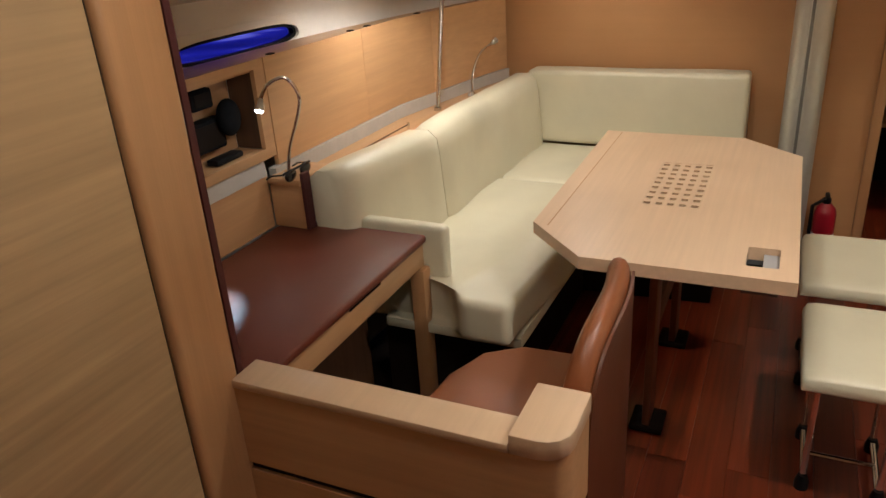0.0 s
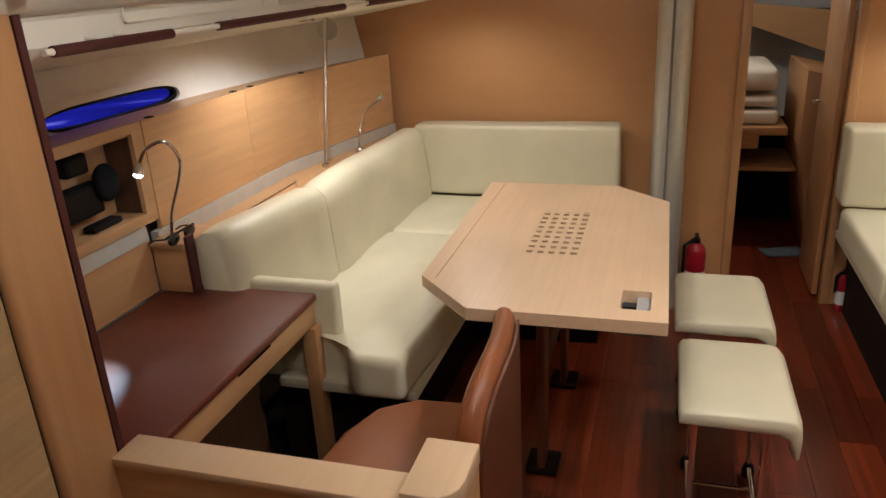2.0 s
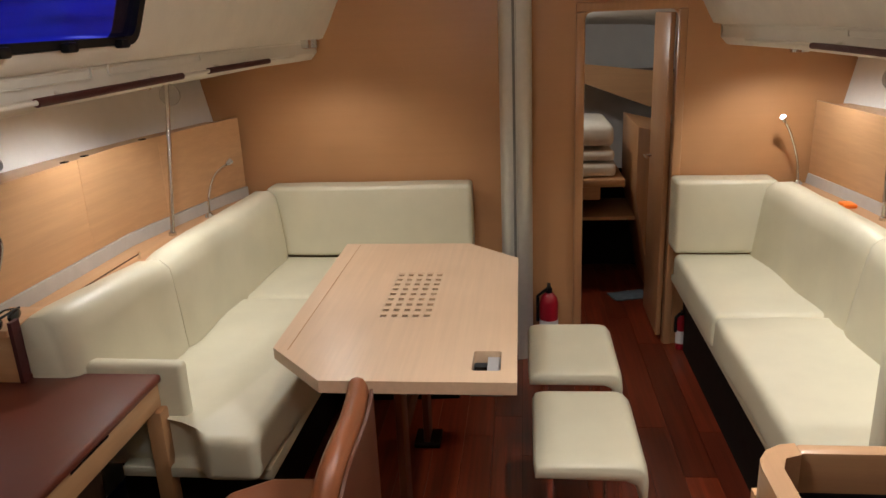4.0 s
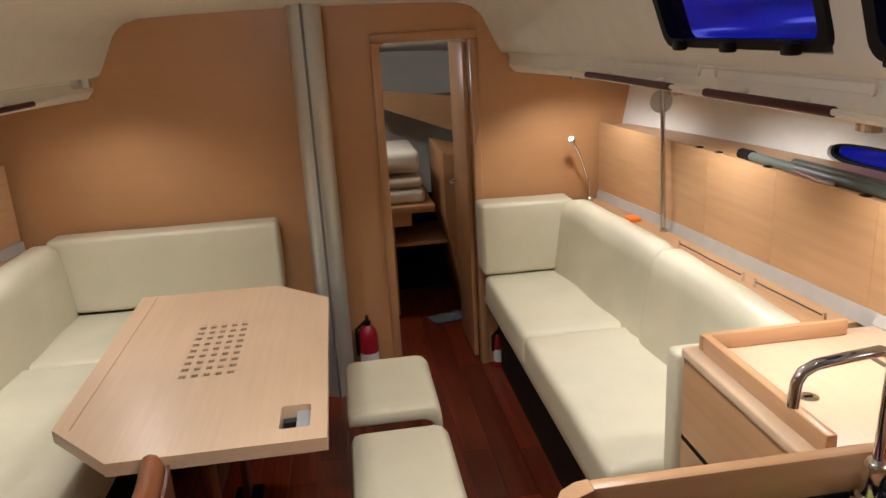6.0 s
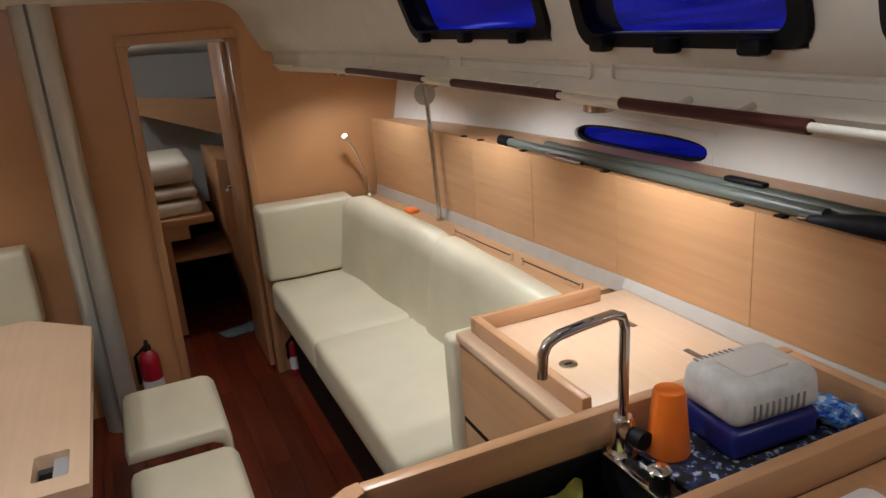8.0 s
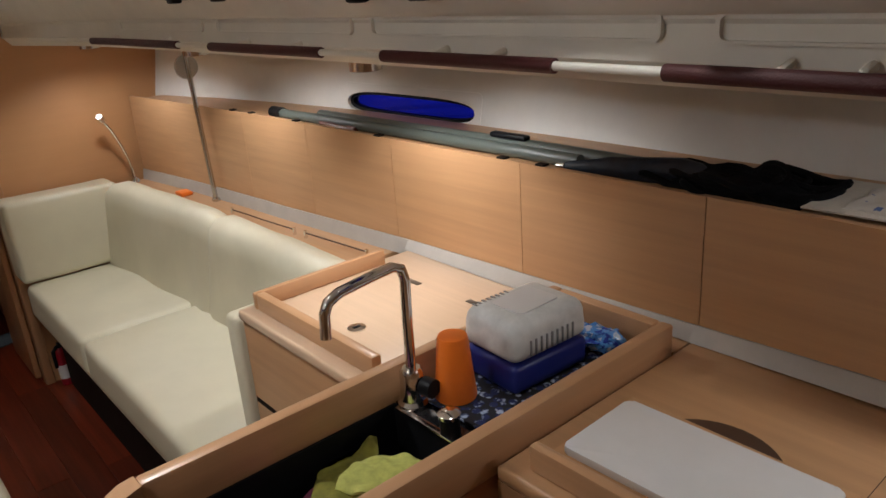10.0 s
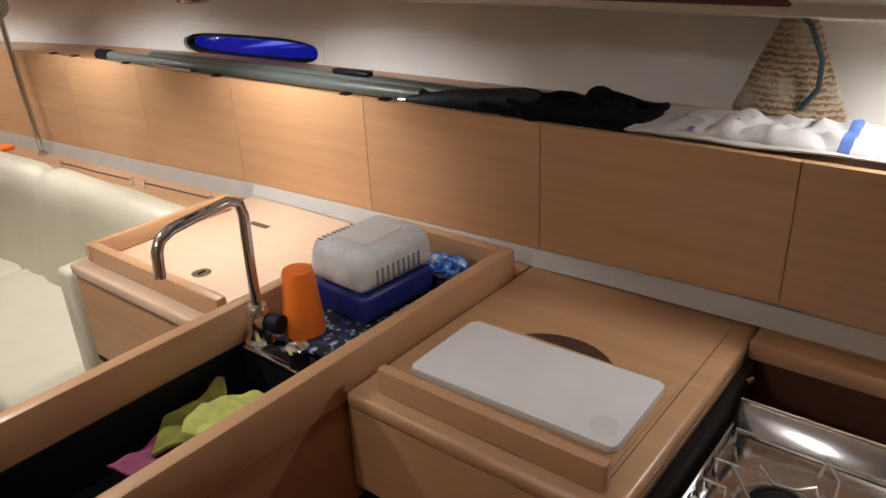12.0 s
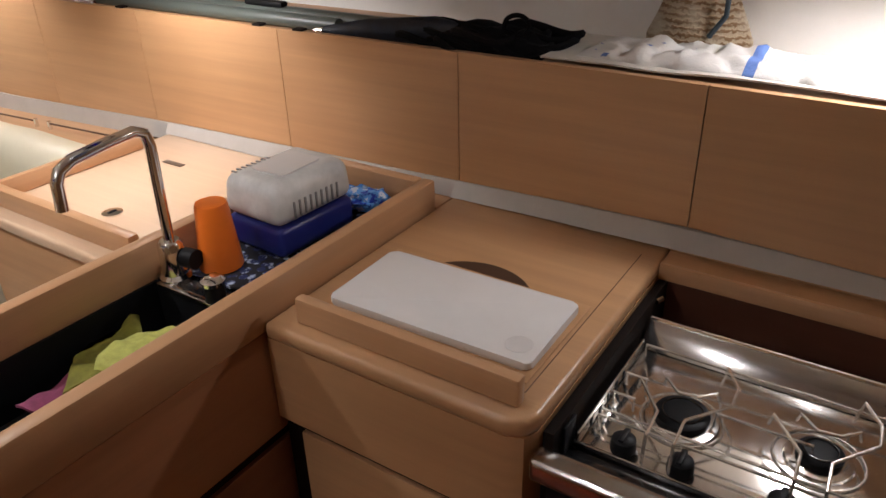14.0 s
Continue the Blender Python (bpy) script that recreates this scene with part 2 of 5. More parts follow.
def tube(bm, pts, r, seg=10, closed=False, radii=None):
    """A round bar along a line of points."""
    pts = [Vector(p) for p in pts]
    n = len(pts)
    rings = []
    up = None
    for i, p in enumerate(pts):
        a = pts[(i - 1) % n] if (closed or i > 0) else p
        b = pts[(i + 1) % n] if (closed or i < n - 1) else p
        d = (b - a).normalized()
        if up is None:
            up = d.orthogonal().normalized()
        up = (up - d * up.dot(d)).normalized()
        side = d.cross(up)
        rr = radii[i] if radii else r
        rings.append([bm.verts.new(p + rr * (math.cos(2 * math.pi * k / seg) * up + math.sin(2 * math.pi * k / seg) * side)) for k in range(seg)])
    m = n if closed else n - 1
    for i in range(m):
        A, C = rings[i], rings[(i + 1) % n]
        for k in range(seg):
            bm.faces.new((A[k], A[(k + 1) % seg], C[(k + 1) % seg], C[k]))
    if not closed:
        bm.faces.new(rings[0])
        bm.faces.new(rings[-1])
    return bm


def lathe(bm, profile, cx, cy, seg=24):
    """A turned form round an upright axis, from a profile of (radius, height)."""
    rings = [[bm.verts.new((cx + r * math.cos(2 * math.pi * k / seg), cy + r * math.sin(2 * math.pi * k / seg), z)) for k in range(seg)] for r, z in profile]
    for A, C in zip(rings, rings[1:]):
        for k in range(seg):
            bm.faces.new((A[k], A[(k + 1) % seg], C[(k + 1) % seg], C[k]))
    bm.faces.new(rings[0])
    bm.faces.new(rings[-1])
    return bm


def arc(p0, p1, bulge, n=12):
    """Points from p0 to p1, bowed by a vector at the middle."""
    p0, p1, bulge = Vector(p0), Vector(p1), Vector(bulge)
    return [p0.lerp(p1, i / n) + bulge * (4 * (i / n) * (1 - i / n)) for i in range(n + 1)]


def lerp_at(table, y):
    """Linear reading of a short table of (y, value), y falling."""
    for (ya, a), (yb, b) in zip(table, table[1:]):
        if y >= yb:
            k = (y - ya) / (yb - ya)
            return a + (b - a) * k
    return table[-1][1]


def skin(bm, rows, offset, skip=lambda i, j: False):
    """A shell through rows of points, with a second skin shifted by offset(p)."""
    a = [[bm.verts.new(p) for p in row] for row in rows]
    b = [[bm.verts.new(Vector(p) + Vector(offset(p))) for p in row] for row in rows]
    made = []
    for i in range(len(rows) - 1):
        for j in range(len(rows[0]) - 1):
            if skip(i, j):
                continue
            q = ((i, j), (i + 1, j), (i + 1, j + 1), (i, j + 1))
            made.append((i, j))
            bm.faces.new([a[s][t] for s, t in q])
            bm.faces.new([b[s][t] for s, t in reversed(q)])
    cells = set(made)
    for i, j in made:
        for (di, dj), (s, t) in (((-1, 0), ((i, j), (i, j + 1))), ((1, 0), ((i + 1, j), (i + 1, j + 1))), ((0, -1), ((i, j), (i + 1, j))), ((0, 1), ((i, j + 1), (i + 1, j + 1)))):
            if (i + di, j + dj) not in cells:
                bm.faces.new((a[s[0]][s[1]], a[t[0]][t[1]], b[t[0]][t[1]], b[s[0]][s[1]]))
    loose = [v for v in bm.verts if not v.link_faces]
    bmesh.ops.delete(bm, geom=loose, context="VERTS")
    return bm


def puffed(bm, amount=0.006, cuts=4):
    """Finer faces with a slight uneven swell, for cushions."""
    bmesh.ops.subdivide_edges(bm, edges=[e for e in bm.edges if e.calc_length() > 0.08], cuts=cuts, use_grid_fill=True)
    bm.normal_update()
    for v in bm.verts:
        v.co += v.normal * (amount * noise.noise(v.co * 4.0))
    return bm


# ---- the boat's lines (starboard is +x, the bow +y) ----
KEEL = -0.33
HULL = [(0.0, 1.16), (-0.6, 1.31), (-1.2, 1.40), (-2.0, 1.43), (-3.0, 1.44), (-4.3, 1.40)]
VALANCE = [(0.0, 0.585), (-0.45, 0.68), (-1.0, 0.72), (-2.4, 0.72), (-4.3, 0.68)]
ROOF = [(0.0, 1.795), (-1.0, 1.82), (-4.3, 1.92)]
TOP_S = [(0.0, 1.02), (-0.5, 1.065), (-1.1, 1.095), (-2.0, 1.105), (-3.0, 1.11), (-4.4, 1.09)]
TOP_P = [(0.0, -1.66), (-0.25, -1.73), (-0.55, -1.79), (-0.86, -1.85), (-1.5, -1.86), (-4.4, -1.86)]
# height of the panels' lower edge
FOOT_S = [(0.0, 0.885), (-1.2, 0.905), (-1.9, 0.935), (-2.5, 0.950), (-2.8, 0.957), (-3.26, 0.970), (-3.56, 0.962), (-4.4, 0.950)]
FOOT_P = [(0.0, 0.872), (-4.4, 0.872)]


def hull_x(y, z, side):
    d = lerp_at(HULL, y) - KEEL + 0.2 * (z - 1.2)
    return KEEL + side * d


# floor under the boards
solid("floor", box(B(), -2.2, 1.6, -4.4, 2.6, -0.08, -0.012), KICK, "dark underlay below the cherry floorboards", "floor", kind="structure")
FLOOR_OB = bpy.data.objects["floor"]

# main bulkhead with its doorway
outline = [(-2.05, -0.01), (1.35, -0.01), (1.35, 2.0), (-2.05, 2.0)]
doorway = [(0.0, -0.006), (0.413, -0.006)] + [(0.413 - 0.03 + 0.03 * math.cos(radians(a)), 1.605 + 0.03 * math.sin(radians(a))) for a in (0, 30, 60, 90)] + [(0.03 + 0.03 * math.cos(radians(a)), 1.605 + 0.03 * math.sin(radians(a))) for a in (90, 120, 150, 180)]
solid("wall_forward", plate(B(), outline, [doorway], lambda u, v, w: (u, w, v), 0.04), WOOD_BULK, "oak-veneered main bulkhead with a narrow doorway", "bulkhead", kind="structure")

# hull sides with the long portlights
PORTLIGHT = (-1.86, -1.215, 1.180, 1.274)
ys = sorted({0.0, -0.3, -0.6, -0.9, PORTLIGHT[1], -1.5, PORTLIGHT[0], -2.2, -2.7, -3.2, -3.7, -4.35}, reverse=True)
zs = [0.0, 0.6, PORTLIGHT[2], PORTLIGHT[3], 1.36, 1.5]
for side, name in ((1, "wall_starboard"), (-1, "wall_port")):
    rows = [[(hull_x(y, z, side), y, z) for z in zs] for y in ys]
    bm = skin(B(), rows, lambda p, s=side: (0.05 * s, 0, 0), lambda i, j: j == 2 and ys[i] <= PORTLIGHT[1] and ys[i + 1] >= PORTLIGHT[0])
    solid(name, bm, HULL_WHITE, "white gelcoat hull side with a long portlight", "hull side", kind="structure")

# headliner: roof, coachroof sides with windows, ledges and side decks
WINDOWS = [(-2.24, -1.58), (-2.82, -2.36), (-3.60, -2.935)]
stations = sorted({0.0, -0.25, -0.5, -0.8, -1.15, -2.6, -3.3, -4.35} | {v for w in WINDOWS for v in w}, reverse=True)


SILL = [(0.0, 1.618), (-1.8, 1.618), (-2.5, 1.604), (-3.3, 1.600), (-4.3, 1.600)]


def section(y):
    v, c = lerp_at(VALANCE, y) - KEEL, lerp_at(ROOF, y)
    h = lerp_at(HULL, y) - KEEL + 0.06
    half = [(0.0, c + 0.015), (v - 0.42, c + 0.008), (v - 0.22, c), (v - 0.155, c - 0.018), (v - 0.115, c - 0.05), (v - 0.10, c - 0.072), (v - 0.045, lerp_at(SILL, y) - 0.006), (v - 0.02, 1.568), (v + 0.0, 1.563), (v + 0.02, 1.558), (v + 0.02, 1.525), (v + 0.015, 1.505), (v + 0.045, 1.472), (v + 0.075, 1.468), (v + 0.11, 1.474), (h, 1.495 - 0.16 * (h - v))]
    return half


rows = []
for y in stations:
    half = section(y)
    rows.append([(KEEL - d, y, z) for d, z in reversed(half)] + [(KEEL + d, y, z) for d, z in half[1:]])
n_half = len(section(0.0))
i_star, i_port = n_half - 1 + 5, n_half - 1 - 6


def window_gap(i, j):
    if j not in (i_star, i_port):
        return False
    return any(stations[i] <= w[1] + 1e-6 and stations[i + 1] >= w[0] - 1e-6 for w in WINDOWS)


solid("ceiling", skin(B(), rows, lambda p: (0.03 if p[0] > KEEL else -0.03, 0, 0.012) if 1.574 < p[2] < lerp_at(ROOF, p[1]) - 0.06 else (0, 0, 0.05), window_gap), LINER, "cream moulded headliner with coachroof windows", "ceiling", kind="structure", smooth=50)

# aft closing wall and the forward cabin's shell
solid("wall_aft", box(B(), -2.2, 1.6, -4.40, -4.34, 0, 2.0), WOOD_Z, "plain oak wall behind the companionway", "wall", kind="structure")
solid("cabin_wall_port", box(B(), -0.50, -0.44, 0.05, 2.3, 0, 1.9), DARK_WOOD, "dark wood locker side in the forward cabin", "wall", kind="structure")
solid("cabin_wall_forward", box(B(), -0.50, 1.3, 2.3, 2.36, 0, 1.9), HULL_WHITE, "white liner at the end of the forward cabin", "wall", kind="structure")
rows = [[(1.10 - 0.30 * k + 0.2 * (z - 1.2), 0.045 + 2.3 * k, z) for z in (0, 0.6, 1.2, 1.8)] for k in (0, 0.5, 1)]
solid("cabin_wall_starboard", skin(B(), rows, lambda p: (0.05, 0, 0)), HULL_WHITE, "white hull liner in the forward cabin", "hull side", kind="structure")
rows = [[(x, 0.045 + 2.35 * k, 1.675 - 0.14 * k - 0.10 * (x - 0.2) ** 2) for x in (-0.6, -0.2, 0.2, 0.6, 1.0, 1.4)] for k in (0, 0.5, 1)]
solid("cabin_ceiling", skin(B(), rows, lambda p: (0, 0, 0.05)), LINER, "cream headliner of the forward cabin", "ceiling", kind="structure")

# side wall by the chart table: veneer, groove and rounded post
WX = -1.37
solid("wall_head", box(B(), WX - 0.05, WX, -4.34, -2.735, 0, 1.93), WOOD_WALL, "grey-oak veneered wall of the heads", "wall", kind="structure")
solid("trim_groove", box(B(), WX - 0.05, WX - 0.012, -2.735, -2.722, 0, 1.93), KICK, "dark shadow gap beside the wall's post", "trim", kind="structure")
solid("trim_post", box(B(), WX - 0.06, WX + 0.004, -2.722, -2.572, 0, 1.93, 0.018, 4), WOOD_TRIM, "rounded oak corner post", "trim", kind="structure")
solid("trim_edge", box(B(), WX - 0.055, WX - 0.002, -2.571, -2.555, 0, 1.93), RAIL_LEATHER, "dark brown edging on the post", "trim", kind="structure")
solid("wall_head_forward", box(B(), -2.1, WX - 0.06, -2.62, -2.58, 0, 1.60), WOOD_X, "oak partition behind the chart table", "wall", kind="structure")

# ---- lining panels, shelves and strips along both sides ----
JOINTS_S = [-0.045, -1.00, -1.42, -1.86, -2.34, -2.80, -3.26, -3.72, -4.33]
JOINTS_P = [-0.045, -0.62, -1.12, -1.71]


def side_panels(name, joints, top, foot, z1, inward):
    root = thing(name, (lerp_at(top, joints[0]), joints[0], lerp_at(foot, joints[0])), "oak-veneered locker fronts along the hull", "wall panel", kind="structure")
    for a, b in zip(joints, joints[1:]):
        ys_ = [a - 0.0009 + (b - a + 0.0018) * k / 4 for k in range(5)]
        rows_ = [[(lerp_at(top, y), y, lerp_at(foot, y)), (lerp_at(top, y), y, z1)] for y in ys_]
        part("panel", skin(B(), rows_, lambda p: (-0.016 * inward, 0, 0)), WOOD_Y, root)
    return root


side_panels("panels_starboard", JOINTS_S, TOP_S, FOOT_S, 1.215, -1)
side_panels("panels_port", JOINTS_P, TOP_P, FOOT_P, 1.215, 1)


def ledge(name, inner, outer, y0, y1, low, high, mat, label, category="shelf", steps=10):
    """A long shelf or strip between two lines; low and high give its under and upper side."""
    rows_ = [[(inner(y), y, low(y)), (outer(y), y, low(y))] for y in [y0 + (y1 - y0) * k / steps for k in range(steps + 1)]]
    return solid(name, skin(B(), rows_, lambda p: (0, 0, high(p[1]) - low(p[1]))), mat, label, category, kind="structure")


def flat(z):
    return lambda y: z


TS, TP = (lambda y: lerp_at(TOP_S, y)), (lambda y: lerp_at(TOP_P, y))
FS, FP = (lambda y: lerp_at(FOOT_S, y)), (lambda y: lerp_at(FOOT_P, y))
ledge("shelf_starboard", lambda y: TS(y) + 0.018, lambda y: hull_x(y, 1.19, 1) - 0.002, -0.045, -4.33, flat(1.178), flat(1.198), WOOD_Y, "oak shelf on top of the locker fronts")
ledge("shelf_port", lambda y: hull_x(y, 1.19, -1) + 0.002, lambda y: TP(y) - 0.018, -0.045, -2.57, flat(1.178), flat(1.198), WOOD_Y, "oak shelf on top of the locker fronts")


def slanted_strip(name, y0, y1, low, dx, label):
    rows_ = []
    for k in range(9):
        y = y0 + (y1 - y0) * k / 8
        rows_.append([(TS(y) - dx, y, low(y)), (TS(y) - 0.003, y, FS(y) - 0.001)])
    return solid(name, skin(B(), rows_, lambda p: (0.014, 0, 0.0)), STRIP, label, "trim", kind="structure")


slanted_strip("strip_settee", -0.045, -1.905, lambda y: FS(y) - 0.0465, 0.010, "pale grey vinyl strip below the locker fronts")
slanted_strip("strip_hatch", -1.9055, -2.494, flat(0.909), 0.018, "pale grey vinyl strip behind the worktop")
slanted_strip("strip_sink", -2.4945, -2.793, flat(0.9265), 0.020, "pale grey vinyl strip behind the sink")
slanted_strip("strip_galley", -2.7935, -4.33, lambda y: 0.929 + 0.010 * min(1.0, (-2.7935 - y) / 0.7), 0.026, "pale grey vinyl strip behind the worktop")
ledge("strip_port", lambda y: TP(y) - 0.02, lambda y: TP(y) + 0.010, -0.045, -1.742, lambda y: FP(y) - 0.052, lambda y: FP(y) - 0.002, STRIP, "pale grey vinyl strip below the locker fronts", "trim")
ledge("settee_shelf_starboard", lambda y: TS(y) - 0.18, lambda y: TS(y) + 0.02, -0.045, -1.84, flat(0.815), lambda y: FS(y) - 0.047, WOOD_Y, "narrow oak shelf behind the settee")
ledge("settee_shelf_port", lambda y: TP(y) - 0.02, lambda y: TP(y) + 0.20, -0.045, -1.598, flat(0.790), lambda y: FP(y) - 0.053, WOOD_Y, "narrow oak shelf behind the settee")




def fiddle_rail(side, y0, y1):
    x_of, z_of = ((lambda y: TS(y) - 0.085), (lambda y: FS(y) - 0.030)) if side > 0 else ((lambda y: TP(y) + 0.13), (lambda y: FP(y) - 0.030))
    root = thing("fiddle_rail", (x_of(y0), y0, z_of(y0)), "slim dark fiddle rail with chrome ends on the settee shelf", "fiddle rail", "fiddle rails")
    part("bar", tube(B(), [(x_of(y0 + (y1 - y0) * k / 8), y0 + (y1 - y0) * k / 8, z_of(y0 + (y1 - y0) * k / 8)) for k in range(9)], 0.0028, 8), DARK_WOOD, root, "dark bar")
    for y in (y0 - 0.004, y1 + 0.004):
        part("post", tube(B(), [(x_of(y), y, z_of(y) - 0.019), (x_of(y), y, z_of(y) + 0.007)], 0.006, 8), CHROME, root, "chrome post")


fiddle_rail(1, -0.98, -1.42)
fiddle_rail(1, -1.48, -1.82)
fiddle_rail(-1, -1.05, -1.52)


def finger_latches(top, spots_, inward):
    for y in spots_:
        x = lerp_at(top, y)
        tagged(solid("trim_latch", box(B(), x - 0.002 - 0.016 * (inward > 0) - 0.0, x + 0.002 + 0.016 * (inward < 0), y - 0.012, y + 0.012, 1.2155, 1.2195), KICK), "small dark finger latch on a locker front", "latch", kind="structure")


finger_latches(TOP_S, (-0.93, -1.06, -1.36, -1.80, -2.28, -2.40), -1)
finger_latches(TOP_P, (-0.70, -1.06, -1.18, -1.66), 1)

# ---- portlights and coachroof windows ----
def lozenge(y0, y1, z0, z1, n=28):
    cy, cz, a, b = (y0 + y1) / 2, (z0 + z1) / 2, (y1 - y0) / 2, (z1 - z0) / 2
    out = []
    for k in range(n):
        t = 2 * math.pi * k / n
        c, s_ = math.cos(t), math.sin(t)
        out.append((cy + a * math.copysign(abs(c) ** 0.55, c), cz + b * math.copysign(abs(s_) ** 0.75, s_)))
    return out


def portlight(side, name):
    y0, y1, z0, z1 = PORTLIGHT
    fn = lambda u, v, w: (hull_x(u, v, side) - side * (0.004 - w), u, v)
    root = thing(name, fn(y0, z0, 0), "long blue hull portlight in a dark rubber frame", "portlight", kind="structure")
    part("surround", plate(B(), rounded(y0 - 0.02, y1 + 0.02, z0 - 0.015, z1 + 0.015, 0.02), [lozenge(y0 + 0.005, y1 - 0.005, z0 + 0.008, z1 - 0.010)], fn, 0.012), HULL_WHITE, root)
    fn2 = lambda u, v, w: (hull_x(u, v, side) + side * (0.010 + w), u, v)
    part("window_frame", plate(B(), lozenge(y0 - 0.006, y1 + 0.006, z0 - 0.002, z1 + 0.001), [lozenge(y0 + 0.018, y1 - 0.018, z0 + 0.020, z1 - 0.022)], fn2, 0.02), BLACK, root)
    fn3 = lambda u, v, w: (hull_x(u, v, side) + side * (0.034 + w), u, v)
    pane = part("pane", plate(B(), lozenge(y0 + 0.002, y1 - 0.002, z0 + 0.003, z1 - 0.003), [], fn3, 0.006), GLASS, root)
    pane.visible_shadow = False


portlight(1, "window_1")
portlight(-1, "window_2")


def coach_point(y, z, side):
    """On the sloping coachroof side."""
    v, c = lerp_at(VALANCE, y) - KEEL, lerp_at(ROOF, y)
    low = lerp_at(SILL, y) - 0.006
    k = (z - low) / (c - 0.072 - low)
    return KEEL + side * (v - 0.045 - 0.055 * k)


def coach_window(y0, y1, side, name):
    z0, z1 = lerp_at(SILL, (y0 + y1) / 2), lerp_at(ROOF, (y0 + y1) / 2) - 0.075
    fn = lambda u, v, w: (coach_point(u, v, side) - side * (0.012 - w), u, v)
    root = thing(name, fn(y0, z0, 0), "coachroof window with a black frame and latches, dark blue outside", "window", kind="structure")
    part("window_frame", plate(B(), rounded(y0 - 0.012, y1 + 0.012, z0 - 0.008, z1 + 0.006, 0.035), [rounded(y0 + 0.016, y1 - 0.016, z0 + 0.013, z1 - 0.012, 0.026)], fn, 0.070), BLACK, root)
    fn3 = lambda u, v, w: (coach_point(u, v, side) + side * (0.004 + w), u, v)
    pane = part("pane", plate(B(), rounded(y0 + 0.01, y1 - 0.01, z0 + 0.004, z1 - 0.006, 0.03), [], fn3, 0.006), GLASS, root)
    pane.visible_shadow = False
    for k in (0.14, 0.5, 0.86):
        y = y0 + (y1 - y0) * k
        x = coach_point(y, z0, side)
        part("latch", box(B(), x - side * 0.034, x - side * 0.008, y - 0.020, y + 0.020, z0 - 0.015, z0 + 0.008, 0.006), BLACK, root)


for k, (a, b) in enumerate(WINDOWS):
    coach_window(a, b, 1, f"window_{3 + k}")
for k, (a, b) in enumerate(WINDOWS):
    coach_window(a, b, -1, f"window_{6 + k}")


# ---- grab rails with leather grips, and the ledges above them ----
def grab_rail(side, grips, label):
    x_of = lambda y: KEEL + side * (lerp_at(VALANCE, y) - KEEL - 0.022)
    z = 1.499
    root = thing("grab_rail", (x_of(-0.6), -0.6, z), label, "grab rail", "grab rails along the side decks")
    line = [(x_of(y), y, z) for y in [-0.30 - (3.8 if side > 0 else 2.24) * k / 19 for k in range(20)]]
    part("rail", tube(B(), line, 0.0065, 10), LINER, root, "slim cream rail")
    for a, b in grips:
        pts = [(x_of(a + (b - a) * k / 6), a + (b - a) * k / 6, z) for k in range(7)]
        part("grip", tube(B(), pts, 0.0105, 12), RAIL_LEATHER, root, "oxblood leather grip")
        for y in (a - 0.13, b + 0.13):
            part("bracket", tube(B(), [(x_of(y), y, z + 0.002), (x_of(y) + side * 0.036, y, z + 0.012)], 0.006, 8), LINER, root)


grab_rail(1, [(-0.86, -1.53), (-1.73, -2.22), (-2.42, -2.81), (-2.98, -3.32), (-3.45, -3.85)], "cream grab rail with oxblood leather grips under the coachroof")
grab_rail(-1, [(-0.52, -1.05), (-1.26, -2.00), (-2.18, -2.52)], "cream grab rail with oxblood leather grips under the coachroof")


def ledge_pockets(side, spans):
    for a, b in spans:
        fn = lambda u, v, w: (KEEL + side * (lerp_at(VALANCE, u) - KEEL + 0.018 - w), u, v)
        solid("trim_pocket", plate(B(), rounded(a, b, 1.528, 1.566, 0.012), [rounded(a + 0.006, b - 0.006, 1.532, 1.559, 0.008)], fn, 0.007), LINER, "moulded pocket edge above the grab rail", "trim", kind="structure")


ledge_pockets(1, [(-1.62, -1.02), (-2.28, -1.70), (-2.95, -2.34), (-3.65, -3.02)])
ledge_pockets(-1, [(-1.62, -1.02), (-2.28, -1.70)])

# ---- downlights ----
# the last one is only the body of the added galley fill
for at, aim, watts, cone in DOWNLIGHTS:
    root = thing("downlight", at, "small round chrome downlight, switched on", "downlight", "downlights")
    part("rim", lathe(B(), [(0.030, at[2] - 0.004), (0.036, at[2] - 0.002), (0.036, at[2] + 0.03), (0.030, at[2] + 0.03)], at[0], at[1], 20), CHROME, root)
    part("lens", lathe(B(), [(0.028, at[2] - 0.002), (0.028, at[2] + 0.02)], at[0], at[1], 20), LAMP_ON, root, "glowing lens").visible_shadow = False
# bodies for the added fill domes, which stay out of view
for at, watts in FILL_DOMES:
    root = thing("fill_dome", at, "added shallow white dome on the headliner, an unseen fill light, switched on", "ceiling lamp", "dome lamps")
    part("base", lathe(B(), [(0.060, at[2] - 0.008), (0.066, at[2] - 0.006), (0.066, at[2] + 0.01), (0.06, at[2] + 0.01)], at[0], at[1], 24), WHITE_PLASTIC, root)
    part("diffuser", lathe(B(), [(0.012, at[2] - 0.022), (0.035, at[2] - 0.020), (0.050, at[2] - 0.014), (0.056, at[2] - 0.0085)], at[0], at[1], 24), LAMP_ON, root, "glowing diffuser").visible_shadow = False

